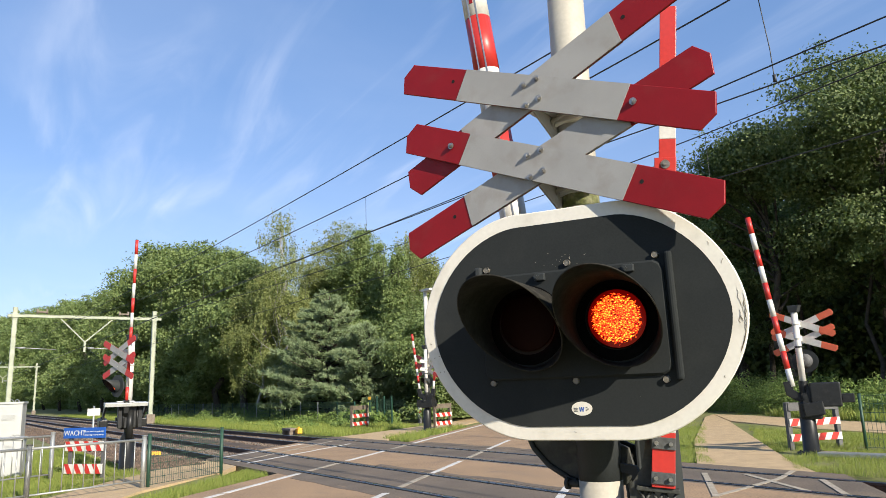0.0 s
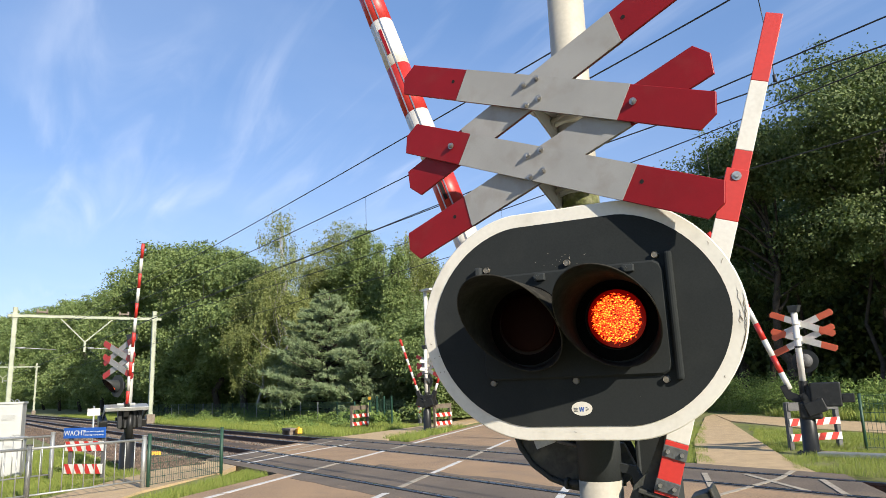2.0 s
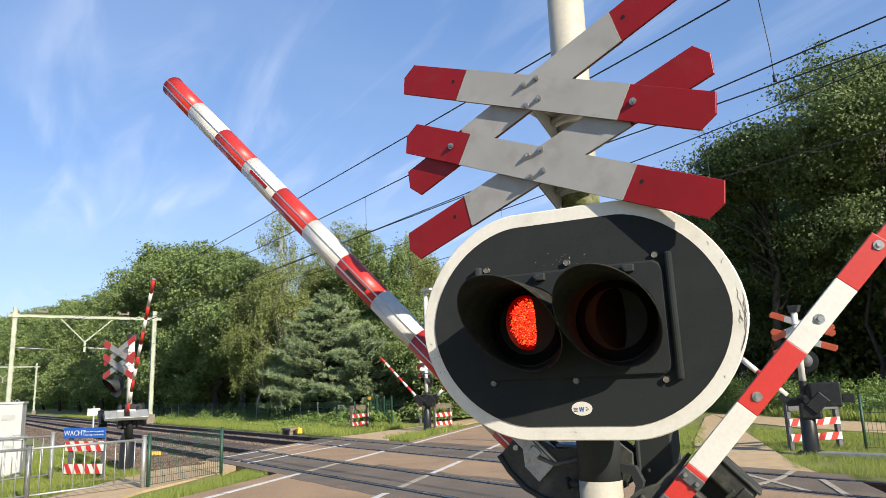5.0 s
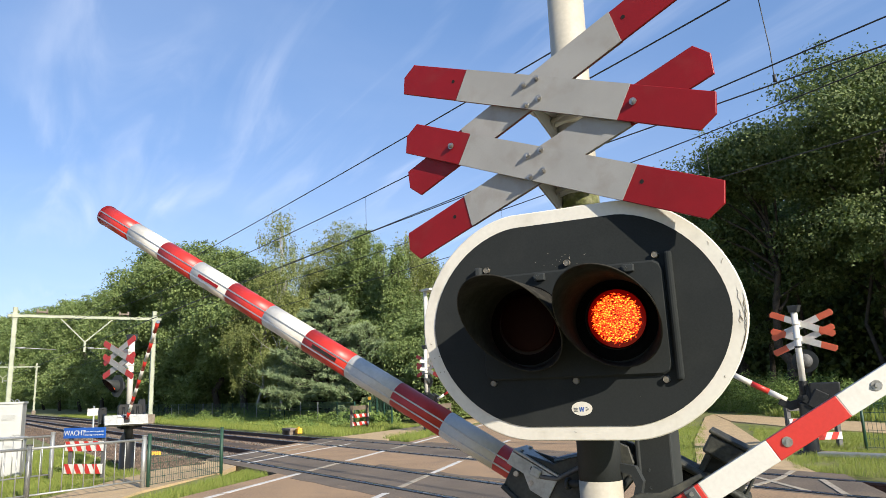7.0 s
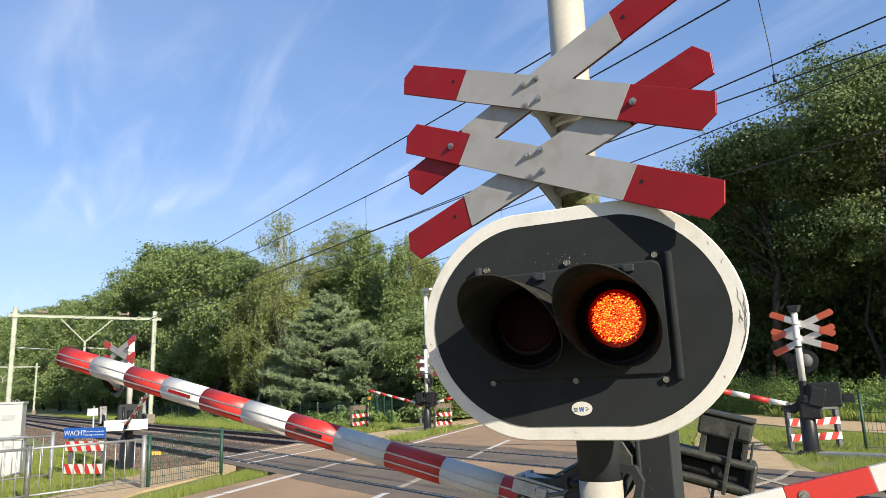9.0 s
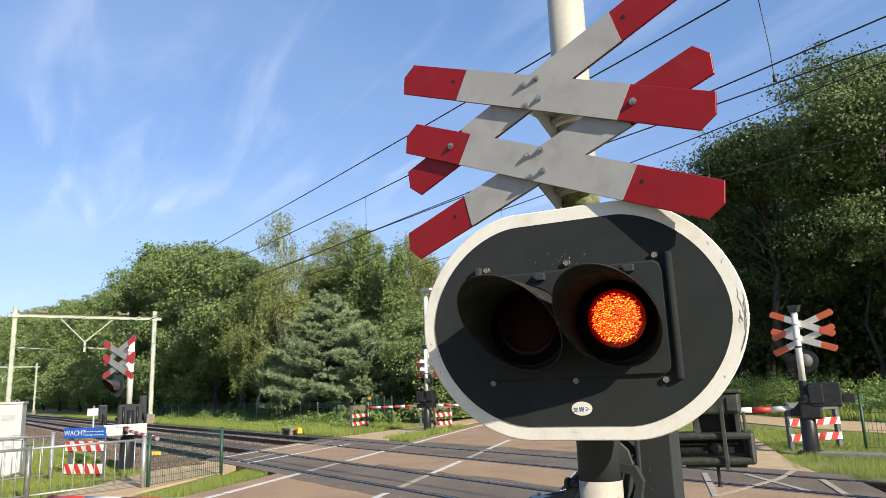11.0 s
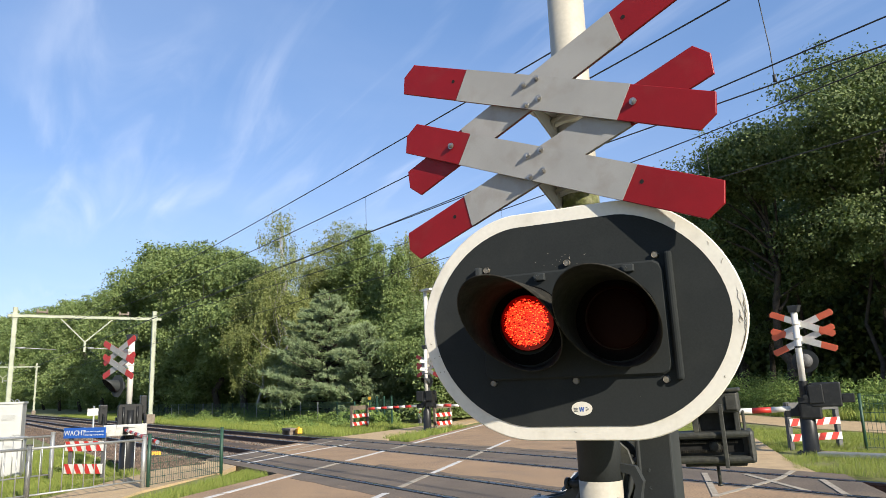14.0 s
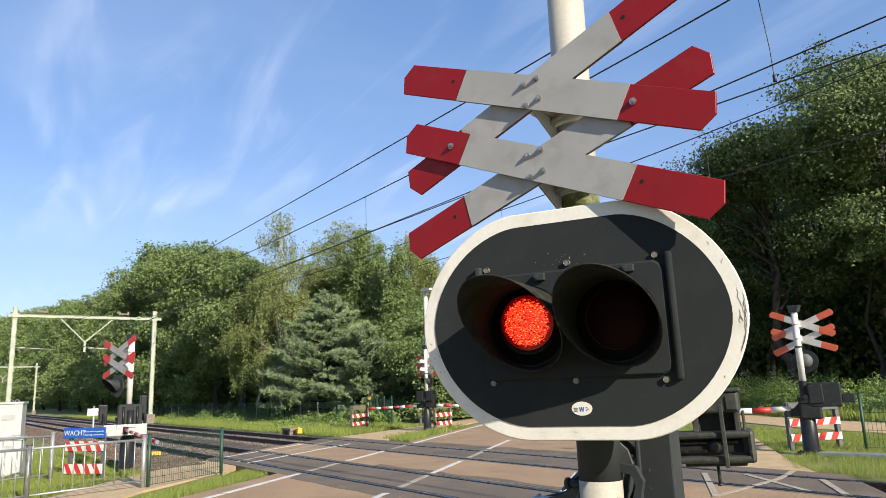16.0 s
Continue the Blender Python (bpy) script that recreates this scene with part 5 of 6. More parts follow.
def make_far_signal(x, y, psi, label, back=False, offset=-0.34, height=3.2):
    s = thing("crossing_signal", pose(x, y, -0.05, 0, 0, psi), label, "crossing signal", "signals of the other corners")
    bm = bmesh.new()
    rod(bm, (0, 0, 1.55), (0, 0, height), 0.072, n=20)
    part("post", bm, WHITE, s, "white painted post")
    bm = bmesh.new()
    lathe(bm, [(0.30, 0.0), (0.30, 0.05), (0.17, 0.06), (0.165, 0.82), (0.09, 0.95), (0.085, 1.05), (0.10, 1.1), (0.10, 1.62)], 20)
    for k in range(6):
        rod(bm, (0.24 * math.cos(k * 1.047), 0.24 * math.sin(k * 1.047), 0.05), (0.24 * math.cos(k * 1.047), 0.24 * math.sin(k * 1.047), 0.09), 0.022, n=6, smooth=False)
    part("base_column", bm, GLOSS_BLACK, s, "black steel base column")
    bm = bmesh.new()
    slab(bm, [(-0.09, height), (0.09, height), (0.12, height + 0.16), (-0.15, height + 0.16)], -0.09, 0.09, bevel=0.01)
    part("bell", bm, BLACK, s, "black warning bell")
    cross(s, offset, 2.56, -0.02, L=1.5, w=0.15, back=back, bolts=False, dz=0.35)
    bm = bmesh.new()
    for z in (2.60, 2.93):
        slab(bm, [(-0.40, z - 0.05), (0.0, z - 0.09), (0.0, z + 0.05), (-0.34, z + 0.07)], -0.01, 0.01, Matrix.Rotation(radians(90), 4, "Z") @ pose(0.05, 0, 0))
        rod(bm, (0, 0, z - 0.03), (0, 0, z + 0.03), 0.08, n=16)
    part("bracket", bm, WHITE, s)
    bm = bmesh.new()
    rod(bm, (0, 0, 2.40), (-0.02, offset, 2.40), 0.012, n=8)
    rod(bm, (0, 0, 2.38), (0, 0, 2.42), 0.08, n=16)
    part("lamp_bracket", bm, BLACK, s)
    bd = new("lamp_board")
    bd.parent = s
    bd.matrix_local = pose(0, offset + 0.0, 2.08)
    bm = bmesh.new()
    slab(bm, stadium(0.58, 0.54, 0.27), 0.0, 0.015)
    part("face", bm, BLACK, bd, "dark oval face plate")
    bm = bmesh.new()
    lathe(bm, [(0.17, 0.0), (0.16, 0.09), (0.10, 0.15), (0.0, 0.16)], 20, Matrix.Rotation(radians(-90), 4, "X") @ Matrix.Translation((0, 0, 0.015)))
    part("lamp_body", bm, POST_GREY if back else BLACK, bd)
    hood(bd, 0.0, 0.0, 0.0, 0.145, 0.165, 0.36, 0.05, 0.0, BLACK)
    d = lamp_disc(bd, pose(0, -0.03, 0.0), 0.1)
    return s, d


SIG_L, SIG_R, SIG_M = (-19.39, 3.93), (-8.91, 16.27), (-25.71, 17.03)
near_signal, NEAR_LAMPS = make_near_signal()
main_arm, path_arm = make_main_arm(), make_path_arm()
sig_l, LAMP_L = make_far_signal(*SIG_L, 19, "white signal post with grey-red warning cross behind the fence")
sig_r, LAMP_R = make_far_signal(*SIG_R, 190, "white signal post seen from behind with orange and white cross", True)
sig_m, LAMP_M = make_far_signal(*SIG_M, 8, "white signal post with red cross across the tracks", False, 0.10, height=3.45)
arm_l = make_far_arm(3.99, 0.363, 0.038, beam=True)
arm_r = make_far_arm(4.1, 0.41, 0.066, start=0.33, drop=0.19)
arm_m = make_far_arm(2.4, 0.30)
arm_m2 = make_far_arm(3.6, 0.36)


def make_drive(x, y, z, az, label, wide=False, plate=0.0):
    t = thing("barrier_drive", pose(x, y, 0, 0, 0, az), label, "barrier drive", "drives of the other corners")
    bm = bmesh.new()
    box(bm, (-0.18, 0.0, 1.22), (0.30, 0.34, 0.5), bevel=0.02)
    rod(bm, (0, -0.3, z), (0, 0.3, z), 0.05, n=14)
    if wide:
        box(bm, (-0.42, 0.02, 1.26), (0.62, 0.40, 0.54), bevel=0.03)
        box(bm, (-0.08, 0.02, 0.92), (0.46, 0.36, 0.40), bevel=0.05)
        box(bm, (-0.86, 0.02, 1.17), (0.26, 0.16, 0.2), bevel=0.02)
    part("case", bm, GLOSS_BLACK, t)
    if plate:
        bm = bmesh.new()
        slab(bm, [(-plate / 2, 1.01), (plate / 2, 1.01), (plate / 2, 1.53), (plate / 2 - 0.05, 1.58), (-plate / 2 + 0.03, 1.58), (-plate / 2, 1.54)], -0.06, 0.06, pose(0.16, 0, 0, 0, 0, 90), bevel=0.008)
        for k in (-0.16, 0.16):
            rod(bm, (0.22, k, 1.01), (0.22, k, 1.52), 0.03, n=8)
        rod(bm, (0.20, 0.0, 0.76), (0.20, 0.0, 1.43), 0.085, n=14)
        part("drive_plate", bm, GLOSS_BLACK, t, "tall black drive plate")
    bm = bmesh.new()
    for i in range(4):
        rod(bm, (-0.27 + 0.06 * i, 0, 1.47), (-0.27 + 0.06 * i, 0, 1.50), 0.012, n=8)
    part("cap_screws", bm, STEEL, t)["kind"] = "stuff"
    return t


make_drive(*SIG_L, 1.22, 0, "black barrier drive on the signal post by the fence", False, 0.56)
make_drive(*SIG_R, 1.22, 211, "black barrier drive box on the signal post by the path", True)
make_drive(*SIG_M, 1.22, 211, "black barrier drive across the tracks")
# striped post beside the far signal, with white square bands
t = thing("lighting_post", pose(-26.10, 17.38, -0.05), "tall white post with black and white bands at its foot", "post")
for z0, z1, m in ((0, 0.45, BLACK), (0.45, 0.8, WHITE), (0.8, 1.15, BLACK), (1.15, 1.5, WHITE), (1.5, 1.9, BLACK), (1.9, 2.2, WHITE), (2.2, 2.5, BLACK), (2.5, 6.1, WHITE)):
    bm = bmesh.new()
    rod(bm, (0, 0, z0), (0, 0, z1), 0.09, n=16)
    part("band", bm, m, t)
bm = bmesh.new()
box(bm, (0.2, 0.2, 6.05), (0.7, 0.7, 0.10), bevel=0.01)
part("head", bm, WHITE, t)


# ---- fences, boards, cabinets, overhead line ----
def beam(bm, a, b, w, h=None, m=None):
    """A square bar from a to b."""
    q, ln = along(a, b)
    box(bm, (0, 0, ln / 2), (w, h or w, ln), q if m is None else m @ q)


def rail_panel(x0, y0, x1, y1, top=0.93, n=10):
    """A grey tubular railing panel with upright bars, between two posts."""
    t = thing("railing_fence", Matrix(), "galvanised grey tubular railing with upright bars on grass", "fence", "railings beside the footpath")
    z0 = -0.08
    for x, y in ((x0, y0), (x1, y1)):
        bm = bmesh.new()
        rod(bm, (x, y, z0), (x, y, top + 0.06), 0.045, n=14)
        rod(bm, (x, y, top + 0.06), (x, y, top + 0.075), 0.05, n=14)
        part("post", bm, GALV, t)
    for z, r in ((top, 0.024), (0.12, 0.018)):
        bm = bmesh.new()
        rod(bm, (x0, y0, z), (x1, y1, z), r, n=10)
        part("rail", bm, GALV, t)
    for i in range(1, n):
        f = i / n
        bm = bmesh.new()
        rod(bm, (x0 + (x1 - x0) * f, y0 + (y1 - y0) * f, 0.12), (x0 + (x1 - x0) * f, y0 + (y1 - y0) * f, top), 0.010, n=8)
        part("bar", bm, GALV, t)


def mesh_panel(x0, y0, x1, y1, top, cols, rows, label, group, wire=0.0032, post_r=0.03, post_mat=None):
    t = thing("mesh_fence", Matrix(), label, "fence", group)
    for x, y in ((x0, y0), (x1, y1)):
        bm = bmesh.new()
        rod(bm, (x, y, -0.1), (x, y, top + 0.04), post_r, n=10)
        rod(bm, (x, y, top + 0.04), (x, y, top + 0.055), post_r * 1.15, n=10)
        part("post", bm, post_mat or GREEN_PAINT, t)
    bm = bmesh.new()
    for i in range(1, cols):
        f = i / cols
        p = (x0 + (x1 - x0) * f, y0 + (y1 - y0) * f)
        rod(bm, (*p, 0.02), (*p, top), wire, n=4, caps=False)
    for j in range(rows + 1):
        z = 0.03 + (top - 0.03) * j / rows
        rod(bm, (x0, y0, z), (x1, y1, z), wire * 1.3, n=4, caps=False)
    ob = part("wire_mesh", bm, GREEN_PAINT, t)
    ob["kind"] = "stuff"


def slanted_board(t, m, length, height, n, flip=1):
    """A white board with slanting red stripes, in the plane y = 0 of m."""
    bm = bmesh.new()
    box(bm, (0, 0, 0), (length, 0.03, height), m, bevel=0.003)
    bd = part("board", bm, WHITE, t)
    w = length / n / 2
    for i in range(n):
        x = -length / 2 + (2 * i + 0.35) * w
        sl = height * 0.55 * flip
        pts = [(x - sl / 2, height / 2), (x + w - sl / 2, height / 2), (x + w + sl / 2, -height / 2), (x + sl / 2, -height / 2)]
        pts = [(min(max(a, -length / 2), length / 2), b) for a, b in pts]
        bm = bmesh.new()
        slab(bm, pts, -0.0185, 0.0185, m)
        part("red_stripe", bm, RED_BRIGHT, bd)


def text_part(parent, words, size, m, material, name="lettering"):
    cu = bpy.data.curves.new(name, "FONT")
    cu.body, cu.size, cu.extrude, cu.align_x, cu.align_y = words, size, 0.002, "CENTER", "CENTER"
    ob = new(name, cu)
    dg = bpy.context.evaluated_depsgraph_get()
    me = bpy.data.meshes.new_from_object(ob.evaluated_get(dg))
    bpy.data.objects.remove(ob)
    me.materials.clear()
    me.materials.append(material)
    o2 = new(name, me)
    o2.parent = parent
    o2.matrix_local = m
    return o2


def make_left_side():
    # railing from the camera's side up to the mesh fence; further one behind
    rail_panel(-15.34, 3.43, -14.62, 1.38, 0.90, 11)
    rail_panel(-14.62, 1.38, -13.9, -0.65, 0.90, 11)
    rail_panel(-18.5, 2.19, -17.6, -0.15, 0.95, 12)
    mesh_panel(-15.30, 3.52, -16.42, 5.32, 0.95, 34, 7, "green welded wire mesh fence panel on the verge", "green mesh fences", 0.004, 0.035)
    # warning board with blue sign
    a, b = Vector((-19.30, 2.56, 0)), Vector((-18.47, 3.23, 0))
    d = (b - a)
    mid, ang = (a + b) / 2, math.atan2(d.y, d.x)
    L = d.length
    t = thing("warning_fence", Matrix.Translation((mid.x, mid.y, -0.06)) @ Matrix.Rotation(ang, 4, "Z"), "red and white striped fence boards below a blue waiting sign", "barrier board")
    for x in (-L / 2 + 0.12, L / 2 - 0.02):
        bm = bmesh.new()
        box(bm, (x, 0.04, 0.5), (0.09, 0.05, 1.0), bevel=0.006)
        part("post", bm, POST_GREY, t)
    for z in (0.21, 0.72):
        slanted_board(t, Matrix.Translation((0, 0, z)), L, 0.22, 4)
    bm = bmesh.new()
    box(bm, (0, -0.01, 1.02), (L + 0.12, 0.02, 0.24), bevel=0.004)
    sg = part("sign", bm, BLUE_SIGN, t, "blue sign with white words")
    text_part(sg, "WACHT", 0.165, Matrix.Translation((-0.27, -0.022, 1.015)) @ Matrix.Rotation(radians(90), 4, "X"), WHITE)
    text_part(sg, "tot het rode licht gedoofd is", 0.048, Matrix.Translation((0.28, -0.022, 1.05)) @ Matrix.Rotation(radians(90), 4, "X"), WHITE)
    text_part(sg, "er kan nog een trein komen", 0.048, Matrix.Translation((0.28, -0.022, 0.975)) @ Matrix.Rotation(radians(90), 4, "X"), WHITE)
    # small blank sign by the track
    t = thing("small_sign", pose(-27.46, 4.45, -0.1, 0, 0, 75), "small blank white sign on a thin grey post", "sign")
    bm = bmesh.new()
    rod(bm, (0, 0, 0), (0, 0, 1.62), 0.03, n=10)
    part("post", bm, GALV, t)
    bm = bmesh.new()
    box(bm, (0, -0.035, 1.42), (0.40, 0.012, 0.24), bevel=0.003)
    part("plate", bm, WHITE, t)
    # relay cabinets
    for x, y, w, h, z, lab in ((-23.9, 1.42, 1.3, 1.75, 75, "tall white-grey relay cabinet with a rounded lid"), (-20.6, 1.35, 0.95, 0.9, 75, "low white-grey relay cabinet by the railing")):
        t = thing("relay_cabinet", pose(x, y, -0.06, 0, 0, z), lab, "cabinet", "cabinets by the track")
        bm = bmesh.new()
        box(bm, (0, 0, h / 2), (w, 0.6, h), bevel=0.015)
        part("body", bm, CABINET, t)
        bm = bmesh.new()
        box(bm, (0, 0, h + 0.02), (w + 0.06, 0.66, 0.06), bevel=0.012)
        part("lid", bm, CABINET, t)
        for sx in (-1, 1):
            bm = bmesh.new()
            box(bm, (sx * w / 4, -0.307, h * 0.5), (w / 2 - 0.03, 0.014, h - 0.12), bevel=0.004)
            dr = part("door", bm, CABINET, t)
            bm = bmesh.new()
            for k in range(5):
                box(bm, (sx * w / 4, -0.318, h * 0.75 + 0.03 * k), (w / 4, 0.01, 0.012))
            part("vent", bm, GALV, dr)
        for sx in (0.25, 0.36):
            bm = bmesh.new()
            for i in range(12):
                a0, a1 = math.pi * i / 12, math.pi * (i + 1) / 12
                rod(bm, (sx * w + 0.05 * math.cos(a0), -0.1, h + 0.05 + 0.06 * math.sin(a0)), (sx * w + 0.05 * math.cos(a1), -0.1, h + 0.05 + 0.06 * math.sin(a1)), 0.012, n=6)
            part("lifting_eye", bm, GALV, t)
    # track machine boxes beside the rails
    t = thing("point_machine", pose(-24.8, 5.6, -0.30), "white and blue trackside machine with a yellow lid", "track machine")
    for c, s_, m, nm in (((0, 0, 0.14), (1.5, 0.5, 0.22), CABINET, "case"), ((0.2, -0.1, 0.12), (2.3, 0.18, 0.16), BLUE_PLATE, "rod_cover"), ((0.6, 0.1, 0.30), (0.5, 0.32, 0.14), YELLOW, "lid"), ((1.9, 0.3, 0.10), (1.6, 0.25, 0.05), GALV, "channel")):
        bm = bmesh.new()
        box(bm, c, s_, bevel=0.015)
        part(nm, bm, m, t)
    t = thing("rail_trolley", pose(-30.3, 12.95, -0.05), "rusty track stand with a small yellow lamp", "track stand")
    bm = bmesh.new()
    box(bm, (-0.35, 0, 0.22), (0.95, 0.35, 0.10), bevel=0.01)
    for x in (-0.7, 0.0):
        box(bm, (x, 0, 0.08), (0.12, 0.35, 0.22), bevel=0.01)
    part("stand", bm, SLEEPER, t)
    bm = bmesh.new()
    box(bm, (0.42, 0.1, 0.16), (0.26, 0.22, 0.22), bevel=0.02)
    rod(bm, (0.42, 0.1, 0.27), (0.42, 0.1, 0.34), 0.05, n=10)
    part("lamp_box", bm, YELLOW, t)


def make_boards():
    """Striped boards between wooden posts beside the footpaths."""
    for (x0, y0), (x1, y1), lab, mt in (((-30.47, 15.95), (-30.94, 17.03), "wooden gate frame with red and white striped boards", WOOD), ((-26.2, 17.75), (-26.47, 18.75), "grey posts with red and white striped boards by the road", WOOD), ((-9.80, 17.0), (-9.27, 18.25), "grey posts with red and white striped boards by the path", POST_GREY)):
        d = Vector((x1 - x0, y1 - y0, 0))
        L = d.length
        t = thing("striped_gate", Matrix.Translation(((x0 + x1) / 2, (y0 + y1) / 2, -0.07)) @ Matrix.Rotation(math.atan2(d.y, d.x), 4, "Z"), lab, "barrier board", "striped boards by the footpaths")
        for x in (-L / 2, L / 2):
            bm = bmesh.new()
            box(bm, (x, 0, 0.56), (0.11, 0.11, 1.16), bevel=0.01)
            part("post", bm, mt, t)
        for z in (0.30, 0.66):
            slanted_board(t, Matrix.Translation((0, -0.075, z)), L + 0.06, 0.17, 4 if mt is POST_GREY else 3, -1 if mt is POST_GREY else 1)
        bm = bmesh.new()
        box(bm, (0, -0.07, 1.03), (L + 0.04, 0.03, 0.20), bevel=0.004)
        part("top_board", bm, mt, t)
    # footpath posts with red tops
    t = thing("marker_post", pose(-32.4, 21.0, -0.06), "white footpath post with red bands", "post")
    for z0, z1, m in ((0, 0.35, POST_GREY), (0.35, 0.55, WHITE), (0.55, 0.7, RED_BRIGHT), (0.7, 0.85, WHITE), (0.85, 1.0, RED_BRIGHT)):
        bm = bmesh.new()
        box(bm, (0, 0, (z0 + z1) / 2), (0.16, 0.16, z1 - z0), bevel=0.004)
        part("band", bm, m, t)
    t = thing("path_gate", pose(-33.4, 19.2, -0.06, 0, 0, 20), "dark green wire gate beside the footpath", "gate")
    bm = bmesh.new()
    for x in (-0.75, -0.25, 0.25, 0.75):
        box(bm, (x, 0, 0.75), (0.07, 0.07, 1.5), bevel=0.006)
    part("frame", bm, GREEN_PAINT, t)
    bm = bmesh.new()
    box(bm, (-0.72, -0.06, 1.40), (0.16, 0.02, 0.16))
    part("yellow_plate", bm, YELLOW, t)
    bm = bmesh.new()
    for i in range(30):
        rod(bm, (-0.75 + 0.05 * i, 0, 0.1), (-0.75 + 0.05 * i, 0, 1.35), 0.006, n=4, caps=False)
    part("wires", bm, GREEN_PAINT, t)


def make_fences():
    # long green fence along the far bank
    pts = [(-34.6, 18.3)] + [(-36.9 - 2.5 * i, 18.4) for i in range(22)]
    for (x0, y0), (x1, y1) in zip(pts, pts[1:]):
        mesh_panel(x0, y0, x1, y1, 1.15, 24, 5, "green wire mesh fence with grey posts along the bank", "green fence along the bank", 0.006, 0.035, GALV if int(x0) % 2 else GREEN_PAINT)
    for (x0, y0), (x1, y1) in (((-8.3, 17.5), (-6.6, 18.0)), ((-6.6, 18.0), (-4.6, 18.5)), ((-4.6, 18.5), (-2.5, 19.0))):
        mesh_panel(x0, y0, x1, y1, 1.2, 20, 6, "green wire mesh fence panel beside the gravel path", "green mesh fences", 0.005, 0.035)
    # concrete channel lid beside the eastern signal
    t = thing("cable_trough", pose(-7.6, 16.05, -0.05, 0, 0, 8), "grey concrete cable trough lid in the grass", "trough lid")
    bm = bmesh.new()
    box(bm, (0, 0, 0.05), (1.9, 0.34, 0.10), bevel=0.015)
    part("lid", bm, GALV, t)


def make_overhead():
    for x, far in ((-57.6, False), (-138.0, True)):
        t = thing("catenary_portal", pose(x, 0, 0), "pale green steel portal over the railway tracks", "portal", "overhead line portals")
        for y in (3.95, 13.2):
            bm = bmesh.new()
            box(bm, (0, y, 4.1), (0.22, 0.24, 8.5), bevel=0.01)
            for k in range(2):
                box(bm, (0, y + (-0.14 if k else 0.14), 4.1), (0.28, 0.02, 8.5))
            m = part("mast", bm, MAST, t)
            bm = bmesh.new()
            box(bm, (0, y, 0.25), (0.6, 0.6, 0.7), bevel=0.06)
            part("footing", bm, SLEEPER, m, "concrete footing")
        bm = bmesh.new()
        box(bm, (0, 8.6, 7.75), (0.18, 10.2, 0.15), bevel=0.01)
        for dz in (-0.09, 0.09):
            box(bm, (0, 8.6, 7.75 + dz), (0.24, 10.2, 0.022))
        for y in (3.95, 13.2):
            box(bm, (0, y, 7.75), (0.34, 0.42, 0.30), bevel=0.02)
        part("cross_girder", bm, MAST, t)
        bm = bmesh.new()
        for y in (6.8, 10.2):
            beam(bm, (0, y, 7.6), (0, 8.45, 5.95), 0.08)
        beam(bm, (0, 8.45, 6.05), (0, 8.45, 5.25), 0.14)
        part("hanger", bm, MAST, t)
        for y in (5.6, 11.0):
            bm = bmesh.new()
            box(bm, (0, y, 8.05), (0.3, 0.7, 0.10))
            for k in (-0.3, 0.3):
                rod(bm, (0, y + k, 7.9), (0, y + k, 8.25), 0.07, n=8)
            part("insulator", bm, SLEEPER, t)
        for y0, y1 in ((4.0, 6.6), (8.4, 11.0)):
            bm = bmesh.new()
            rod(bm, (0, y0, 5.55), (0, y1, 5.4), 0.03, n=6)
            rod(bm, (0, y0 + 0.3, 5.5), (0, y0 + 0.7, 5.52), 0.07, n=8)
            part("registration_arm", bm, GALV, t)

    def cable(pts, r, label):
        bm = bmesh.new()
        tube(bm, pts, r)
        t = thing("overhead_wire", Matrix(), label, "wire", "overhead wires")
        part("wire", bm, WIRE, t)
        return t

    near_feed = cable([(40 - i * 4.6, 7.47, 6.80 + 0.0004 * min(45, abs((40 - i * 4.6) + 12)) ** 2) for i in range(40)], 0.012, "black feeder cable over the near track")
    def mess(y, low):
        out = []
        for i in range(50):
            x = 6 - i * 1.5
            out.append((x, y, low + (0.0027 * (x + 13.5) ** 2 if x > -13.5 else 0.0008 * (x + 13.5) ** 2)))
        return out

    m1, m2 = mess(7.47, 5.95), mess(11.4, 6.1)
    c1 = cable(m1, 0.011, "black messenger wire over the near track")
    c2 = cable(m2, 0.011, "black messenger wire over the far track")
    cable([(40, 7.44, 5.2), (-2.8, 7.44, 5.16), (-7.3, 7.44, 5.08), (-57.6, 7.44, 5.2), (-138, 7.44, 5.2)], 0.009, "black contact wire over the near track")
    cable([(40, 7.50, 4.6), (-2.8, 7.50, 4.9), (-7.3, 7.50, 5.05), (-20, 7.50, 5.18), (-57.6, 7.50, 5.2), (-138, 7.50, 5.2)], 0.009, "second black contact wire over the near track")
    cable([(40, 11.4, 5.28), (-57.6, 11.4, 5.3), (-138, 11.4, 5.3)], 0.010, "black contact wire over the far track")
    bm = bmesh.new()
    tube(bm, [(-3.96, 7.47, 4.98), (-3.97, 7.47, 5.35), (-4.10, 7.47, 6.82)], 0.006, 5)
    rod(bm, (-3.96, 7.47, 4.95), (-3.96, 7.47, 5.03), 0.022, n=6)
    part("dropper", bm, WIRE, near_feed)
    for t, ms, zc, y in ((c1, m1, 5.15, 7.47), (c2, m2, 5.29, 11.4)):
        for p in ms[5:40:4]:
            bm = bmesh.new()
            rod(bm, (p[0], y, zc), (p[0], y, p[2]), 0.005, n=4, caps=False)
            rod(bm, (p[0], y, zc), (p[0], y, zc + 0.06), 0.014, n=6)
            part("dropper", bm, WIRE, t)


make_left_side()
make_boards()
make_fences()
make_overhead()


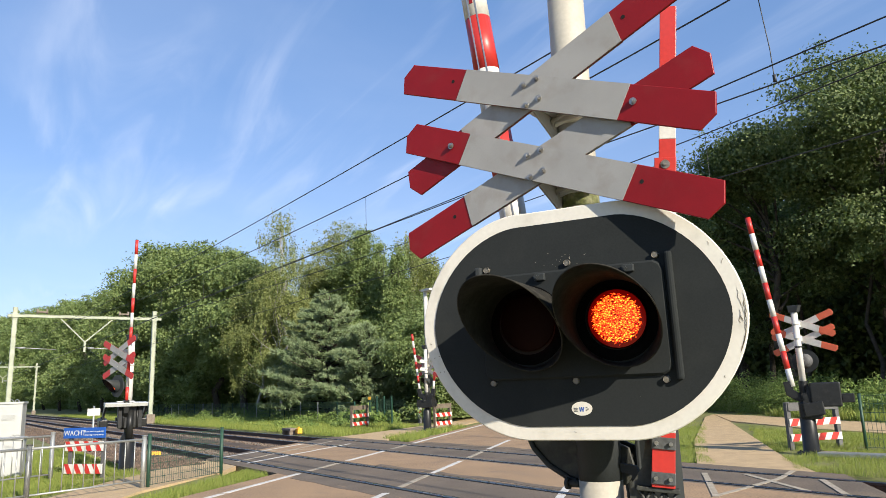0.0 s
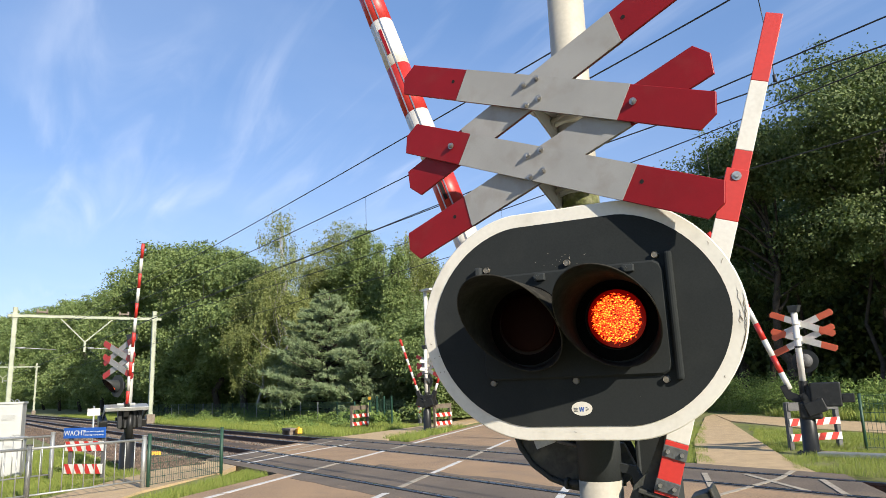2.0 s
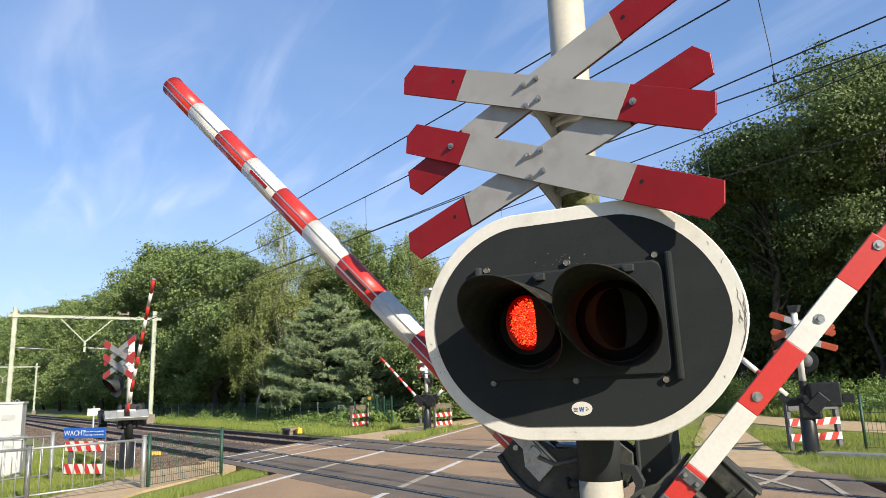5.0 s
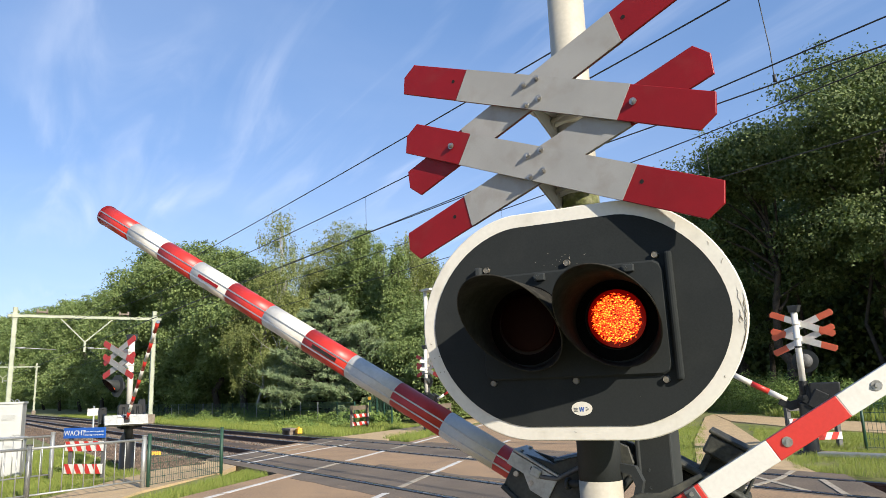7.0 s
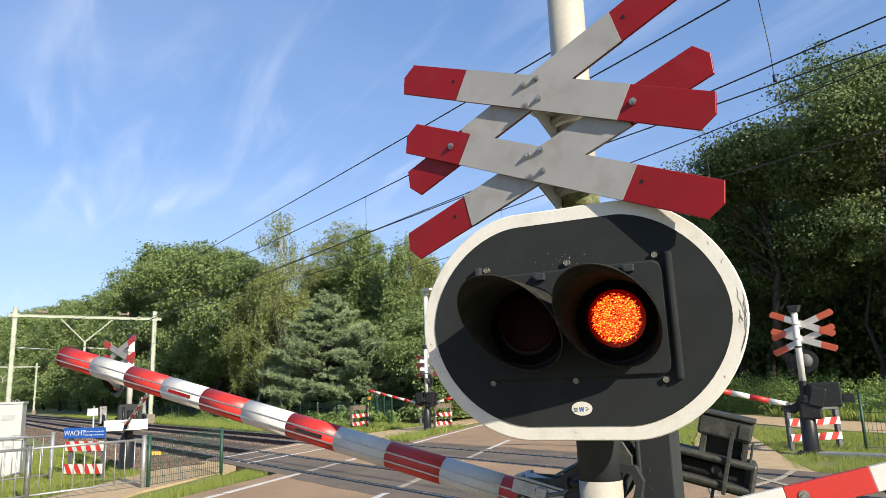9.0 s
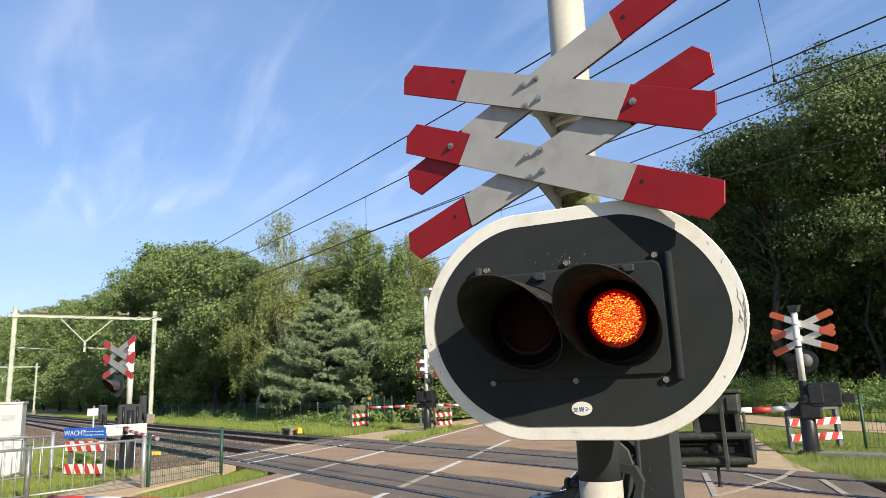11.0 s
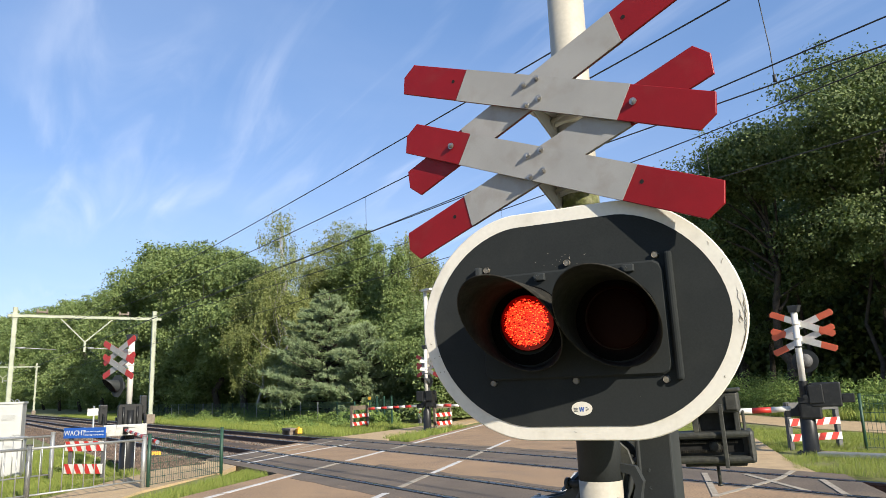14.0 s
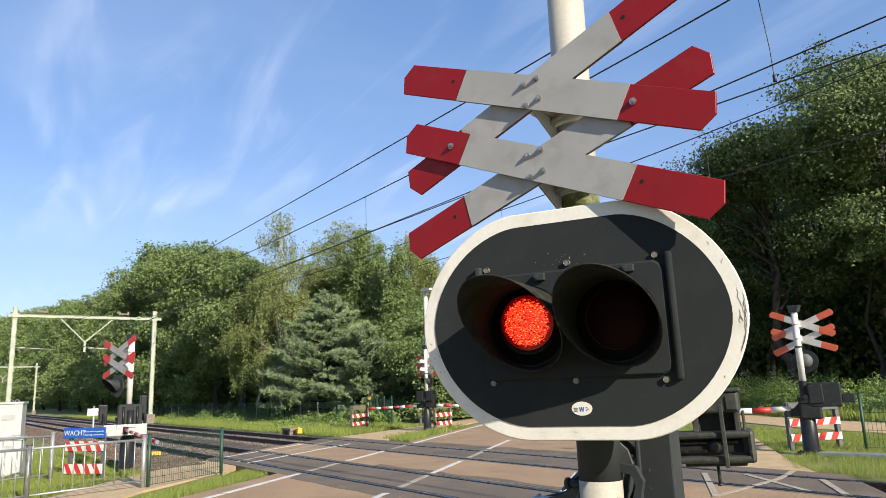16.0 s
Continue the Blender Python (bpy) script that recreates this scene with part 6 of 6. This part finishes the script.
def motions():
    """All that moves: the barriers close, the lamps flash in turn."""
    def swing(t, pivot, az, angles):
        rows = []
        for sec, deg in angles:
            rows.append((sec, pose(*pivot, 0, 0, az) @ Matrix.Rotation(radians(-deg), 4, "Y")))
        walk(t, rows)

    road = [(0, 82.8), (0.8, 82.8), (1.0, 81.3), (1.25, 77.6), (1.5, 74.4), (2.0, 70.3), (2.5, 66.2), (3.0, 61.9), (3.5, 57.6), (4.2, 51.6), (5.0, 45.3), (6.0, 37.5), (7.0, 29.8), (8.0, 22.0), (9.0, 14.3), (10.0, 6.4), (10.6, 1.8), (11.0, -0.8), (11.3, -1.6), (16.0, -1.6)]
    foot = [(0, 84.5), (0.8, 84.5), (1.0, 82.4), (1.25, 79.0), (1.5, 76.3), (2.0, 72.6), (2.5, 69.0), (3.0, 65.0), (3.5, 61.2), (4.2, 55.1), (5.0, 48.4), (6.0, 39.9), (7.0, 31.4), (8.0, 22.6), (8.5, 18.2), (9.0, 13.8), (10.0, 5.2), (10.5, 1.6), (10.9, 0.0), (16.0, 0.0)]
    swing(main_arm, (-2.308, 2.526, 1.317), 211.2, road)
    swing(path_arm, (-2.094, 2.356, 1.208), 37.7, foot)
    swing(arm_l, (SIG_L[0], SIG_L[1] - 0.11, 1.25), -3, [(s, d * 1.016) for s, d in road])
    swing(arm_r, (SIG_R[0], SIG_R[1], 1.15), 211, road)
    swing(arm_m, (SIG_M[0], SIG_M[1], 1.3), 211, road)
    swing(arm_m2, (SIG_M[0], SIG_M[1], 1.3), 32, road)

    period = 0.6555
    on_at, off_at = 0.39, 0.067

    def flash(lamp, first_lit, turns):
        """Half-turns of the lamp disc, each in a tenth of a second from the given time."""
        base = lamp.matrix_basis.copy()
        half = 0 if first_lit else 1
        rows = [(0.0, base @ Matrix.Rotation(math.pi * half, 4, "Z"))]
        for sec in turns:
            for k in range(4):
                rows.append((sec + k / 30, base @ Matrix.Rotation(math.pi * (half + k / 3), 4, "Z")))
            half += 1
        rows.append((16.0, base @ Matrix.Rotation(math.pi * half, 4, "Z")))
        walk(lamp, rows)

    early = {4: 0.11, 10: 0.06, 13: 0.03, 23: 0.07}
    offs = [off_at + period * k + {12: -0.05, 22: 0.03}.get(k, 0.0) for k in range(25)]
    ons = [on_at + period * k - early.get(k, 0.0) for k in range(24)]
    turns = sorted(x for x in offs + ons if x < 15.85)
    late = sorted([x for x in offs + ons[:-1] if x < 15.85] + [15.51])
    flash(NEAR_LAMPS[1], True, turns)
    flash(NEAR_LAMPS[0], False, late)
    flash(LAMP_L, True, turns)
    flash(LAMP_M, True, turns)
    flash(LAMP_R, True, turns)


motions()
